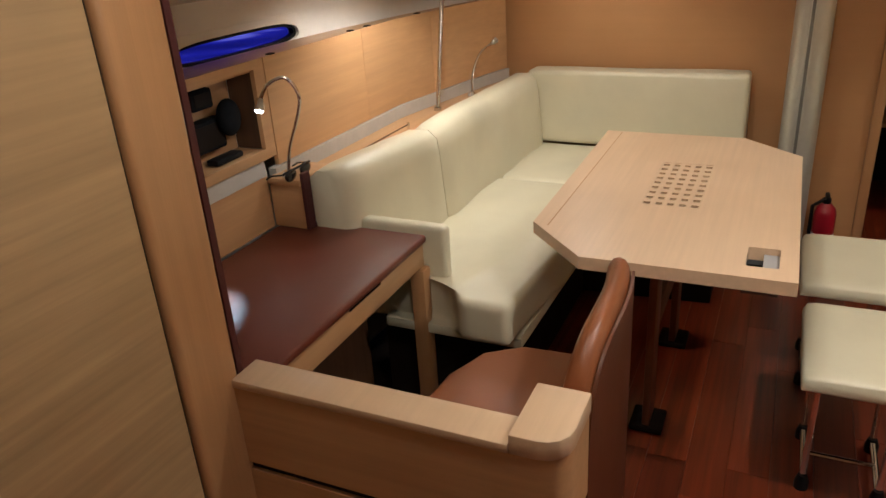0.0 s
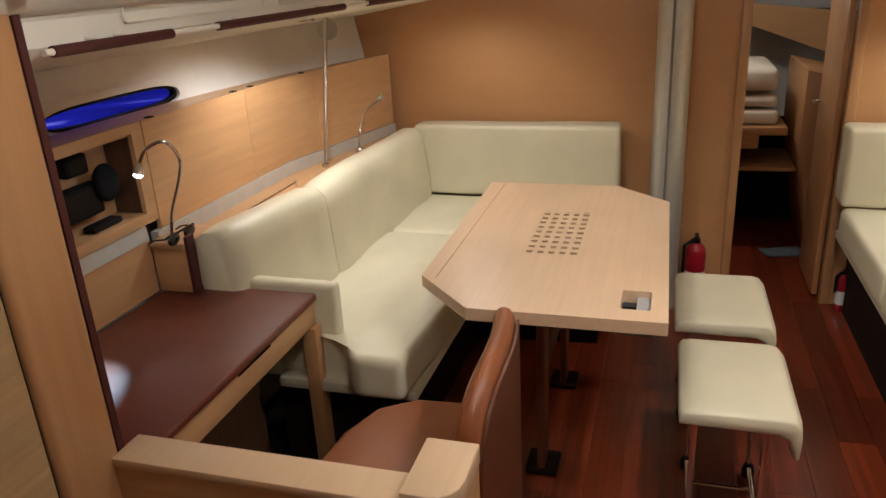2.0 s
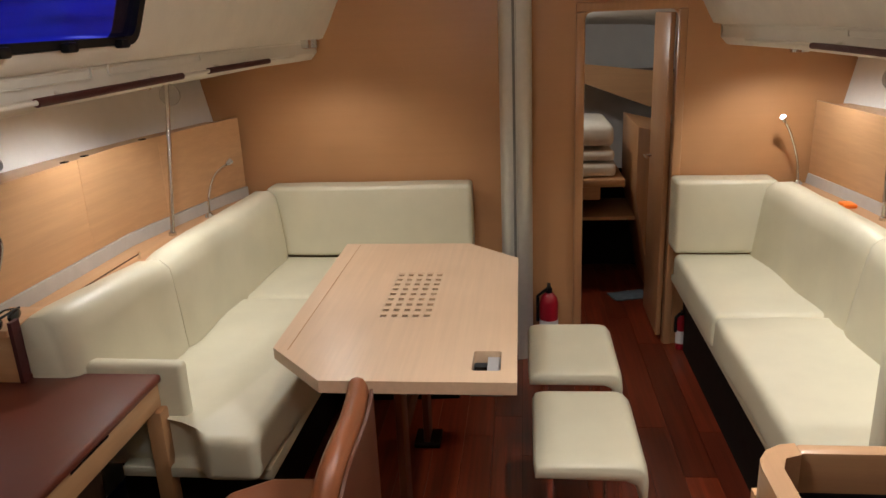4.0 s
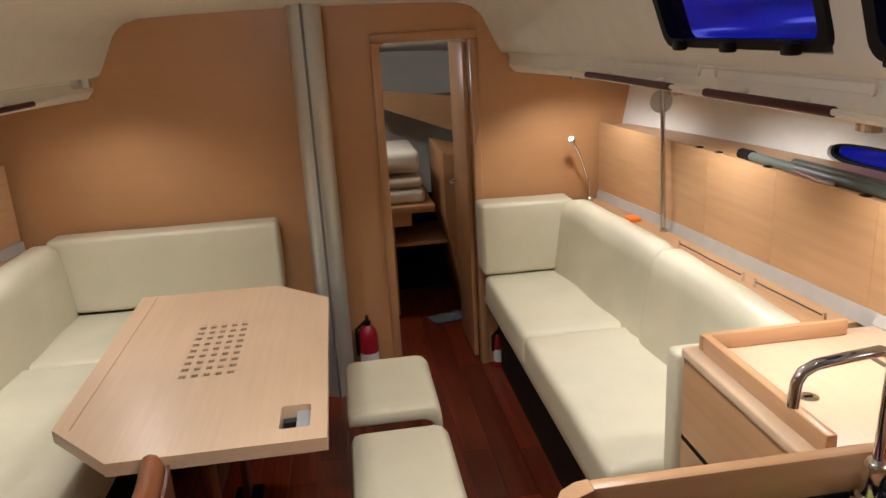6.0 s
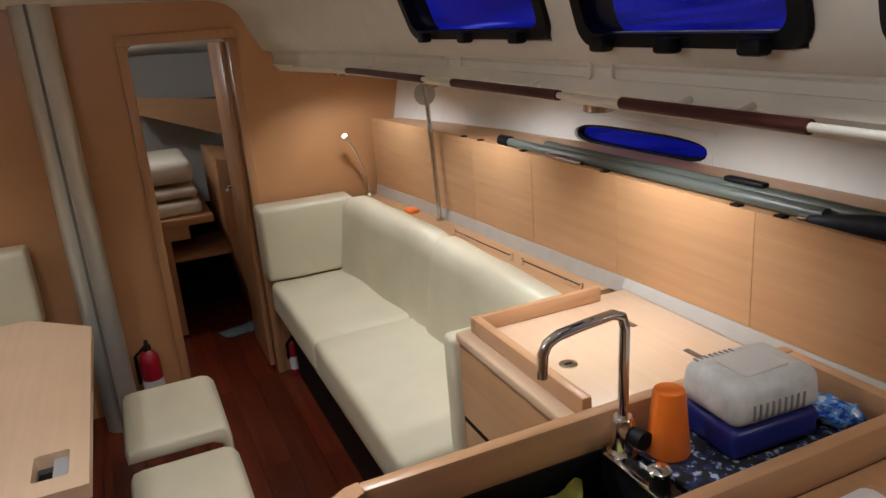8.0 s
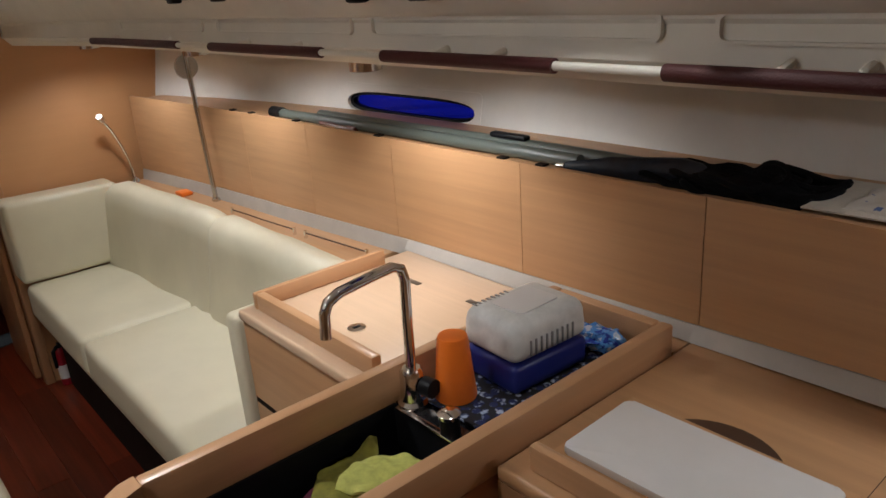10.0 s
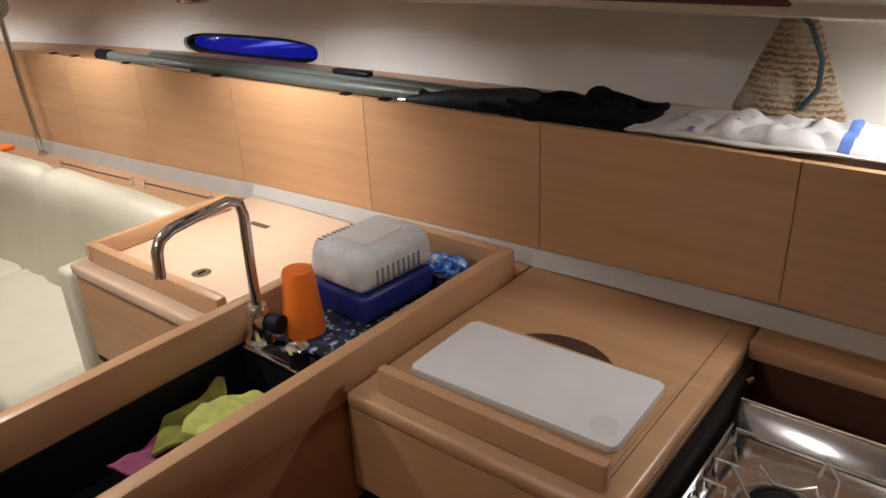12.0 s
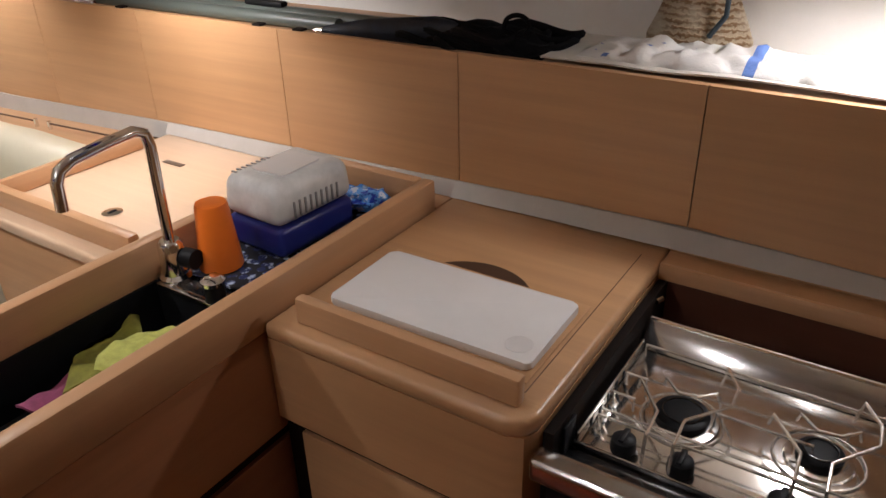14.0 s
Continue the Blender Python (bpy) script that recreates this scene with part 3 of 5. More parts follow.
# ---- mast ----
mast = []
for k in range(28):
    t = 2 * math.pi * k / 28
    mast.append((-0.318 + 0.074 * math.copysign(abs(math.cos(t)) ** 0.8, math.cos(t)), -0.125 + 0.075 * math.copysign(abs(math.sin(t)) ** 0.8, math.sin(t))))
mroot = thing("mast", (-0.325, -0.125, 0), "grey anodised alloy mast post through the saloon", "mast")
part("tube", prism(B(), mast, "z", 0, 1.86), ALU, mroot)
part("track", box(B(), -0.338, -0.312, -0.212, -0.196, 0.0, 1.86, 0.004), ALU, mroot, "sail track with a narrow slot")
part("track_slot", box(B(), -0.331, -0.319, -0.2135, -0.2115, 0.0, 1.86), plain("slot_grey", (0.13, 0.125, 0.115), 0.6), mroot, "dark slot")

# ---- door frame and door ----
froot = thing("door_1", (0.2, 0.02, 0), "oak door frame in the bulkhead, door standing open", "doorway", kind="structure")
for x0, x1 in ((-0.042, 0.0), (0.413, 0.452)):
    part("jamb", box(B(), x0, x1, -0.016, 0.05, 0.0, 1.635, 0.006), WOOD_TRIM, froot)
part("head_rail", box(B(), -0.042, 0.452, -0.016, 0.05, 1.636, 1.678, 0.006), WOOD_TRIM, froot)
leaf = part("door_leaf", box(B(), 0.386, 0.412, 0.052, 0.46, 0.02, 1.62, 0.005), WOOD_TRIM, froot, "pale oak door leaf, swung into the cabin")
part("door_handle", tube(B(), [(0.388, 0.40, 0.90), (0.352, 0.40, 0.90), (0.352, 0.33, 0.90)], 0.008, 8), CHROME, froot, "chrome lever handle")


# ---- cushions and settees ----
def cushion(name, x0, x1, y0, y1, z0, z1, parent, bev=0.035, lean=None, mat=None, label="", amount=0.006):
    bm_ = box(B(), x0, x1, y0, y1, z0, z1, bev, 4)
    puffed(bm_, amount)
    if lean:
        ax, k = lean
        for v in bm_.verts:
            d = (v.co.z - z0) * k
            if ax == "x":
                v.co.x += d
            else:
                v.co.y += d
    return part(name, bm_, mat or CREAM, parent, label, 60)


def shaped_back(name, line, z0, z1, thick, out, parent, lean=0.10):
    """A back cushion that follows a line of (x, y) at its front foot; out is +1 when the hull is on +x."""
    bm_ = B()
    prof = [(0.0, 0.0), (-0.012, 0.12), (-0.006, 0.30), (0.0, 0.80), (0.02, 0.93), (0.25, 1.0), (0.7, 1.0), (0.95, 0.94), (1.0, 0.80), (1.0, 0.0)]
    rings = []
    fine = []
    for (xa, ya), (xb, yb) in zip(line, line[1:]):
        m_ = max(1, round(abs(yb - ya) / 0.05))
        fine += [(xa + (xb - xa) * q / m_, ya + (yb - ya) * q / m_) for q in range(m_)]
    fine.append(line[-1])
    for x, y in fine:
        ring = []
        end = min(abs(y - line[0][1]), abs(y - line[-1][1]))
        tuck = 0.012 * max(0.0, 1 - end / 0.03) ** 2
        for u, v in prof:
            h_ = z1 - z0
            px = x + out * (u * thick + lean * v * h_)
            p_ = Vector((px, y, z0 + v * h_))
            swell = 4 * v * (1 - v) if u < 0.5 else 0.0
            p_.x += out * (0.010 * swell * math.sin(y * 13.0 + 0.6) + (tuck if u < 0.5 else -tuck)) + 0.006 * noise.noise(p_ * 5)
            p_.z -= tuck * v
            p_.z += 0.004 * noise.noise(p_ * 6 + Vector((3, 0, 0)))
            ring.append(bm_.verts.new(p_))
        rings.append(ring)
    for A_, C_ in zip(rings, rings[1:]):
        for k_ in range(len(prof)):
            bm_.faces.new((A_[k_], A_[(k_ + 1) % len(prof)], C_[(k_ + 1) % len(prof)], C_[k_]))
    bm_.faces.new(rings[0])
    bm_.faces.new(rings[-1])
    return part(name, bm_, CREAM, parent, "", 50)


def seat_cushion(name, poly, z0, z1, parent):
    bm_ = prism(B(), poly, "z", z0, z1, 0.028, 4)
    puffed(bm_, 0.006)
    return part(name, bm_, CREAM, parent, "", 60)


SEAT = 0.538
ps = thing("settee", (-1.2, -1.0, 0), "L-shaped cream leather settee against the hull and bulkhead", "settee")
# plinth colour holds the shade under the seat
part("plinth", prism(B(), [(-1.55, -0.03), (-0.58, -0.03), (-0.58, -0.60), (-1.12, -0.64), (-1.12, -1.66), (-1.55, -1.66)], "z", 0.0, 0.37), KICK, ps, "recessed plinth, near-black with the seat's shade in its colour")
part("seat_board", prism(B(), [(-1.60, -0.03), (-0.52, -0.03), (-0.52, -0.70), (-1.02, -0.72), (-1.03, -1.74), (-1.50, -1.74)], "z", 0.352, 0.388, 0.006), CREAM, ps, "cream edge below the cushions")
seat_cushion("seat", [(-1.50, -0.16), (-0.50, -0.16), (-0.50, -0.716), (-1.50, -0.716)], 0.39, SEAT, ps)
seat_cushion("seat", [(-1.52, -0.722), (-1.00, -0.722), (-1.01, -1.30), (-1.04, -1.82), (-1.20, -1.82), (-1.275, -1.702), (-1.52, -1.70)], 0.39, SEAT, ps)
shaped_back("backrest", [(-1.44, -0.172), (-1.45, -0.5), (-1.475, -0.9), (-1.48, -1.22)], 0.45, 0.885, 0.13, -1, ps, 0.07)
shaped_back("backrest", [(-1.48, -1.224), (-1.515, -1.45), (-1.555, -1.68), (-1.566, -1.725), (-1.586, -1.738)], 0.45, 0.885, 0.13, -1, ps, 0.07)
cushion("backrest", -1.53, -0.530, -0.185, -0.045, 0.543, 0.885, ps, 0.022, ("y", 0.06))
cushion("arm", -1.62, -1.285, -1.698, -1.650, 0.36, 0.708, ps, 0.018)

ss = thing("settee", (0.65, -1.0, 0), "straight cream leather settee along the hull side", "settee")
# near-black here too, for the shade below the cushions
part("plinth", box(B(), 0.50, 0.95, -1.84, -0.03, 0.0, 0.37), KICK, ss, "recessed plinth, near-black with the seat's shade in its colour")
part("seat_board", box(B(), 0.435, 0.95, -1.84, -0.03, 0.352, 0.388, 0.006), CREAM, ss, "cream edge below the cushions")
seat_cushion("seat", [(0.415, -0.16), (0.90, -0.16), (0.90, -0.912), (0.415, -0.912)], 0.39, SEAT, ss)
seat_cushion("seat", [(0.415, -0.919), (0.90, -0.919), (0.90, -1.842), (0.415, -1.842)], 0.39, SEAT, ss)
shaped_back("backrest", [(0.735, -0.182), (0.765, -0.40), (0.795, -0.80), (0.805, -1.05)], 0.45, 0.888, 0.12, 1, ss, 0.14)
shaped_back("backrest", [(0.805, -1.053), (0.812, -1.30), (0.815, -1.60), (0.815, -1.842)], 0.45, 0.888, 0.12, 1, ss, 0.14)
cushion("backrest", 0.405, 0.86, -0.20, -0.045, 0.543, 0.885, ss, 0.022, ("y", 0.06))
cushion("arm", 0.562, 1.0, -1.900, -1.846, 0.30, 0.886, ss, 0.016)

# ---- saloon table ----
tb = thing("table", (-0.66, -1.22, 0), "pale beech saloon table with clipped corners and a grating inlay", "table")
top_poly = [(-1.031, -0.622), (-0.509, -0.630), (-0.308, -0.826), (-0.306, -1.846), (-0.831, -1.846), (-1.019, -1.645)]
GX0, GX1, GY0, GY1 = -0.752, -0.578, -1.425, -0.995
bottle = rounded(-0.428, -0.350, -1.780, -1.660, 0.008, 3)
bm = plate(B(), top_poly, [[(GX0, GY0), (GX1, GY0), (GX1, GY1), (GX0, GY1)], bottle], lambda u, v, w: (u, v, 0.704 + w), 0.036)
part("tabletop", bm, WOOD_TABLE, tb)
# grating: crossing slats over a dark recess
bm = B()
cols, rws = 5, 9
for k in range(cols + 1):
    x = GX0 + (GX1 - GX0) * k / cols
    w = 0.0075 if 0 < k < cols else 0.006
    box(bm, max(GX0, x - w), min(GX1, x + w), GY0, GY1, 0.7335, 0.7395)
part("grating", bm, WOOD_TABLE, tb, "inlaid grating with small square holes")
bm = B()
for k in range(rws + 1):
    y = GY0 + (GY1 - GY0) * k / rws
    box(bm, GX0, GX1, max(GY0, y - 0.0140), min(GY1, y + 0.0140), 0.7328, 0.7388)
part("grating", bm, WOOD_TABLE, tb, "inlaid grating with small square holes")
part("recess", box(B(), GX0 - 0.01, GX1 + 0.01, GY0 - 0.01, GY1 + 0.01, 0.690, 0.7035), wood("recess_wood", (0.11, 0.048, 0.024), "y"), tb, "dark wood under the grating")
WELL = plain("grey_well", (0.16, 0.16, 0.165), 0.4, 0.3)
for x0, x1, y0, y1 in ((-0.432, -0.428, -1.784, -1.656), (-0.350, -0.346, -1.784, -1.656), (-0.4278, -0.3502, -1.784, -1.780), (-0.4278, -0.3502, -1.660, -1.656)):
    part("well_side", box(B(), x0, x1, y0, y1, 0.665, 0.7035), WELL, tb, "grey lining of the bottle well")
part("well_shelf", box(B(), -0.388, -0.3502, -1.7798, -1.6602, 0.6905, 0.722), plain("pale_grey", (0.34, 0.34, 0.35), 0.4), tb, "grey insert in the bottle well")
part("well_floor", box(B(), -0.4278, -0.3502, -1.7798, -1.6602, 0.686, 0.690), KICK, tb)
part("edge_groove", box(B(), -0.972, -0.968, -1.66, -0.64, 0.7385, 0.7408), WOOD_TRIM, tb, "fine joint of the folding leaf")
LEG_WOOD = wood("reddish_leg_wood", (0.14, 0.045, 0.018), "z", 0.4)
for x, y in ((-0.70, -1.50), (-0.70, -0.95)):
    part("leg", box(B(), x + 0.010, x + 0.034, y - 0.05, y + 0.05, 0.022, 0.704, 0.004), LEG_WOOD, tb, "dark reddish leg")
    part("foot", box(B(), x - 0.03, x + 0.075, y - 0.06, y + 0.06, 0.0, 0.0218, 0.006), KICK, tb, "black steel foot plate")
part("stretcher", box(B(), -0.690, -0.668, -1.449, -1.001, 0.34, 0.42, 0.004), DARK_WOOD, tb)


# ---- stools ----
def stool(x0, x1, y0, y1, label):
    z = 0.440
    root = thing("stool", ((x0 + x1) / 2, (y0 + y1) / 2, 0), label, "stool", "stools beside the table")
    bm_ = B()
    # the pad falls over the starboard side in a flap
    prof = [(x0 + 0.004, z - 0.058), (x0, z - 0.026), (x0 + 0.010, z - 0.007), (x0 + 0.04, z), (x1 - 0.035, z + 0.002), (x1 - 0.010, z - 0.006), (x1 + 0.006, z - 0.026), (x1 + 0.012, z - 0.070), (x1 + 0.010, z - 0.128), (x1 - 0.012, z - 0.131), (x1 - 0.022, z - 0.095), (x1 - 0.032, z - 0.072), (x1 - 0.055, z - 0.060)]
    m_ = len(prof)
    normals = []
    for q in range(m_):
        (ax, az), (bx_, bz) = prof[q - 1], prof[(q + 1) % m_]
        d = math.hypot(bx_ - ax, bz - az)
        normals.append((-(bz - az) / d, (bx_ - ax) / d))
    stops = [(0.0, 0.014), (0.003, 0.009), (0.010, 0.005), (0.022, 0.0018), (0.04, 0.0)]
    ring_at = [(y0 + a, b) for a, b in stops] + [(y0 + (y1 - y0) * k / 5, 0.0) for k in range(1, 5)] + [(y1 - a, b) for a, b in reversed(stops)]
    rings = []
    for y, inset in ring_at:
        ring = []
        for (px, pz), (nx, nz) in zip(prof, normals):
            p_ = Vector((px - nx * inset, y, pz - nz * inset))
            p_.z += 0.003 * noise.noise(p_ * 9)
            ring.append(bm_.verts.new(p_))
        rings.append(ring)
    for A_, C_ in zip(rings, rings[1:]):
        for q in range(m_):
            bm_.faces.new((A_[q], A_[(q + 1) % m_], C_[(q + 1) % m_], C_[q]))
    bm_.faces.new(rings[0])
    bm_.faces.new(rings[-1])
    part("seat", bm_, CREAM, root, "", 60)
    part("seat_board", box(B(), x0 + 0.03, x1 - 0.06, y0 + 0.07, y1 - 0.07, z - 0.080, z - 0.060, 0.004), BLACK, root)
    for x in (x0 + 0.05, x1 - 0.07):
        pts = [(x, y0 + 0.08, z - 0.078), (x, y0 + 0.09, 0.20), (x, y0 + 0.10, 0.035), (x, y1 - 0.10, 0.035), (x, y1 - 0.09, 0.20), (x, y1 - 0.08, z - 0.078)]
        part("leg", tube(B(), pts, 0.009, 8), CHROME, root, "chrome U-shaped leg")
        for y in (y0 + 0.10, y1 - 0.10):
            part("foot", lathe(B(), [(0.020, 0.0), (0.020, 0.024), (0.013, 0.045)], x, y, 12), BLACK, root)
    part("stretcher", tube(B(), [(x0 + 0.05, (y0 + y1) / 2, 0.035), (x1 - 0.07, (y0 + y1) / 2, 0.035)], 0.008, 8), CHROME, root)


stool(-0.274, 0.046, -1.200, -0.760, "cream leather stool with chrome legs beside the table")
stool(-0.264, 0.048, -1.755, -1.315, "cream leather stool with chrome legs and a hanging side flap")

# ---- chart table, its seat and the low partition ----
ct = thing("chart_table", (-1.6, -2.1, 0), "chart table with a brown leather top and oak frame", "desk")
part("desktop", prism(B(), [(-1.347, -1.700), (-1.347, -2.52), (-1.858, -2.52), (-1.858, -1.700)], "z", 0.655, 0.682, 0.010, 3), BROWN, ct, "brown leather writing surface")
part("apron", box(B(), -1.385, -1.362, -2.52, -1.70, 0.575, 0.654, 0.004), WOOD_Y, ct)
part("finger_slot", box(B(), -1.360, -1.3595, -2.15, -1.98, 0.642, 0.654), KICK, ct, "dark finger slot under the lid")
part("leg", box(B(), -1.395, -1.345, -1.745, -1.695, 0.0, 0.574, 0.006), WOOD_TRIM, ct)
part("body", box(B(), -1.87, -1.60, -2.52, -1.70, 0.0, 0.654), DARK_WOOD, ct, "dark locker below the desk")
solid("chart_side_panel", box(B(), -1.885, -1.862, -2.57, -1.776, 0.684, 0.856), WOOD_Y, "oak panel along the hull by the chart table", "wall panel", kind="structure")
solid("chart_strip", prism(B(), [(-1.885, 0.8565), (-1.860, 0.8565), (-1.866, 0.905), (-1.890, 0.905)], "y", -2.57, -1.776), STRIP, "wide pale vinyl strip above the chart table panel", "trim", kind="structure")
solid("shelf_end", box(B(), -1.860, -1.736, -1.775, -1.745, 0.684, 0.830, 0.003), WOOD_X, "oak end of the shelf behind the settee", "trim", kind="structure")
solid("trim_settee_end", box(B(), -1.735, -1.723, -1.778, -1.742, 0.684, 0.872), RAIL_LEATHER, "dark brown edging at the settee's end", "trim", kind="structure")
solid("lamp_ledge", box(B(), -1.860, -1.736, -1.785, -1.60, 0.8305, 0.852, 0.004), WOOD_X, "small oak ledge under the chart lamp", "shelf", kind="structure")

pr = thing("low_partition", (-1.0, -2.56, 0), "low oak partition with a rounded capping behind the chart seat", "partition")
part("cap", box(B(), -1.368, -0.7575, -2.602, -2.515, 0.6995, 0.720, 0.004, 2), WOOD_TABLE, pr, "pale capping rail")
corner = [(-0.757, -2.43), (-0.650, -2.43)] + [(-0.706 + 0.056 * math.cos(radians(a)), -2.545 + 0.056 * math.sin(radians(a))) for a in (0, -22, -45, -67, -90)] + [(-0.757, -2.601)]
part("corner_cap", prism(B(), corner, "z", 0.6995, 0.742, 0.004, 2), WOOD_TABLE, pr, "pale rounded corner capping")
body = [(-1.368, -2.53), (-1.368, -2.598), (-0.711, -2.598)] + [(-0.706 + 0.053 * math.cos(radians(a)), -2.545 + 0.053 * math.sin(radians(a))) for a in (-67, -45, -22, 0)] + [(-0.653, -2.435), (-0.73, -2.435), (-0.73, -2.53)]
part("face", prism(B(), body, "z", 0.505, 0.699), WOOD_X, pr)
part("shadow_gap", prism(B(), [(x * 1.0 if x < -1.3 else x - 0.008, y + 0.010 if y < -2.55 else y) for x, y in body], "z", 0.485, 0.5048), KICK, pr, "dark shadow gap")
part("lower_face", prism(B(), body, "z", 0.0, 0.4848), WOOD_X, pr)

ch = thing("chart_chair", (-0.95, -2.15, 0), "brown leather chart seat with a curved padded back", "chair")
seat_poly = [(-0.78, -1.85), (-0.98, -1.86), (-1.08, -1.93), (-1.13, -2.06), (-1.14, -2.30), (-1.14, -2.50), (-0.78, -2.50)]
bm = prism(B(), seat_poly, "z", 0.39, 0.452, 0.02, 3)
part("seat", bm, BROWN_SEAT, ch, "tan leather seat pad", 60)
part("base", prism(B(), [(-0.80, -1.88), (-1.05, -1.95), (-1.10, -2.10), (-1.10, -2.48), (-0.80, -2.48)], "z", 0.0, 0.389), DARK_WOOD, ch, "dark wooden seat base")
def back_top(f):
    """Height of the chair back along its length, falling away in a rounded corner."""
    k = max(0.0, (f - 0.45) / 0.55)
    return 0.768 - 0.012 * (1 - f) - 0.30 * (1 - (1 - k ** 3) ** (1 / 3))


bm = B()
rings = []
n = 22
for k in range(n + 1):
    f = 1 - (1 - k / n) ** 1.6
    y = -1.852 - 0.455 * f
    x = -0.728 + 0.02 * (4 * f * (1 - f))
    topz = back_top(f)
    ring = []
    for u, v in ((-0.016, 0), (-0.025, 0.55), (-0.027, 0.86), (-0.021, 0.94), (-0.010, 0.985), (0.006, 1.0), (0.021, 0.985), (0.031, 0.94), (0.036, 0.86), (0.034, 0.5), (0.030, 0)):
        ring.append(bm.verts.new((x + u, y, 0.36 + v * (topz - 0.36))))
    rings.append(ring)
for A_, C_ in zip(rings, rings[1:]):
    for q in range(11):
        bm.faces.new((A_[q], A_[(q + 1) % 11], C_[(q + 1) % 11], C_[q]))
bm.faces.new(rings[0])
bm.faces.new(rings[-1])
part("backrest", bm, BROWN_SEAT, ch, "curved padded leather back", 60)
rows = []
for k in range(n + 1):
    f = 1 - (1 - k / n) ** 1.6
    x = -0.728 + 0.02 * (4 * f * (1 - f))
    rows.append([(x + 0.0375, -1.852 - 0.455 * f, z) for z in (0.05, 0.34, back_top(f) - 0.035)])
part("back_shell", skin(B(), rows, lambda q: (0.008, 0, 0)), wood("shell_wood", (0.13, 0.040, 0.018), "z", 0.4), ch, "dark reddish wooden shell")

# ---- galley: forward unit with hatch ----
g1 = thing("galley_cabinet", (0.75, -2.2, 0), "oak galley cabinet with a hatch in its pale top", "cabinet")
part("body", box(B(), 0.582, 1.02, -2.495, -1.91, 0.0, 0.878), WOOD_Y, g1)
part("worktop", box(B(), 0.572, 1.094, -2.495, -1.91, 0.880, 0.908, 0.008, 3), WOOD_TABLE, g1, "pale beech worktop")
part("shadow_gap", box(B(), 0.5805, 0.5819, -2.49, -1.915, 0.655, 0.668), KICK, g1)
part("fiddle", box(B(), 0.604, 0.628, -2.42, -1.955, 0.908, 0.952, 0.005), WOOD_FID, g1)
part("fiddle", box(B(), 0.604, 0.985, -1.953, -1.935, 0.908, 0.950, 0.005), WOOD_FIDX, g1)

# sink peninsula
g2 = thing("sink_peninsula", (0.5, -2.64, 0), "oak peninsula with a deep dark sink and raised rims", "kitchen sink unit")
RT = 0.985
part("rim", box(B(), 0.135, 1.035, -2.525, -2.497, 0.905, RT, 0.006), WOOD_FIDX, g2, "oak rim")
part("rim", box(B(), 0.135, 1.035, -2.792, -2.764, 0.905, RT, 0.006), WOOD_FIDX, g2, "oak rim")
part("rim", box(B(), 1.007, 1.035, -2.763, -2.526, 0.905, RT, 0.006), WOOD_FID, g2, "oak rim")
end = [(0.135 + 0.07 * math.cos(radians(a)), -2.567 + 0.07 * math.sin(radians(a))) for a in (90, 110, 135, 160, 180)] + [(0.135 + 0.07 * math.cos(radians(a)), -2.722 + 0.07 * math.sin(radians(a))) for a in (180, 200, 225, 250, 270)]
inner = [(0.135 + 0.038 * math.cos(radians(a)), -2.722 + 0.038 * math.sin(radians(a))) for a in (270, 225, 180)] + [(0.135 + 0.038 * math.cos(radians(a)), -2.567 + 0.038 * math.sin(radians(a))) for a in (180, 135, 90)]
part("rim", prism(B(), end + inner, "z", 0.905, RT), WOOD_FID, g2, "rounded oak rim at the end")
# oak darkened and reddened: the shade below the rim is in its colour
part("body", box(B(), 0.085, 0.60, -2.786, -2.503, 0.0, 0.6848), wood("shaded_drawer_oak", (0.26, 0.105, 0.048), "x"), g2, "oak drawer front with shade put into its reddish colour")
part("shadow_gap", box(B(), 0.090, 0.60, -2.778, -2.510, 0.685, 0.7098), KICK, g2, "black shadow gap")
# aft panel darker than the forward one, its shade put into the oak's colour
part("side_panel", box(B(), 0.075, 1.03, -2.788, -2.770, 0.71, 0.904), wood("shaded_side_oak", (0.38, 0.175, 0.082), "x"), g2)
part("side_panel", box(B(), 0.075, 1.03, -2.520, -2.501, 0.71, 0.904), WOOD_X, g2)
part("end_panel", box(B(), 0.066, 0.080, -2.76, -2.53, 0.71, 0.904), WOOD_FID, g2)
part("deck", box(B(), 0.575, 1.006, -2.763, -2.526, 0.895, 0.918, 0.003), BLACK_GLOSS, g2, "black draining deck")
bm = box(B(), 0.10, 0.574, -2.763, -2.526, 0.72, 0.915)
bmesh.ops.delete(bm, geom=[f for f in bm.faces if f.normal.z > 0.9], context="FACES")
bmesh.ops.solidify(bm, geom=bm.faces[:], thickness=0.005)
part("basin", bm, BLACK, g2, "deep black sink basin")

# board unit and stove housing
part("back_ledge", box(B(), 1.0355, 1.098, -2.792, -2.497, 0.86, 0.925), WOOD_Y, g2)

g3 = thing("galley_cabinet", (0.82, -3.0, 0), "oak galley cabinet with a rounded front edge and worktop", "cabinet")
part("body", prism(B(), [(0.564, -2.794), (0.564, -3.206), (0.573, -3.228), (0.594, -3.238), (1.08, -3.238), (1.08, -2.794)], "z", 0.745, 0.899), WOOD_Y, g3)
G3 = [(0.560, -2.794), (0.560, -3.208), (0.570, -3.230), (0.592, -3.240), (1.105, -3.240), (1.105, -2.794)]
part("worktop", prism(B(), G3, "z", 0.8995, 0.928, 0.009, 3), WOOD_Y, g3, "oak worktop with a rounded nose")
part("shadow_gap", box(B(), 0.580, 1.08, -3.238, -2.794, 0.722, 0.7448), KICK, g3, "black shadow gap")
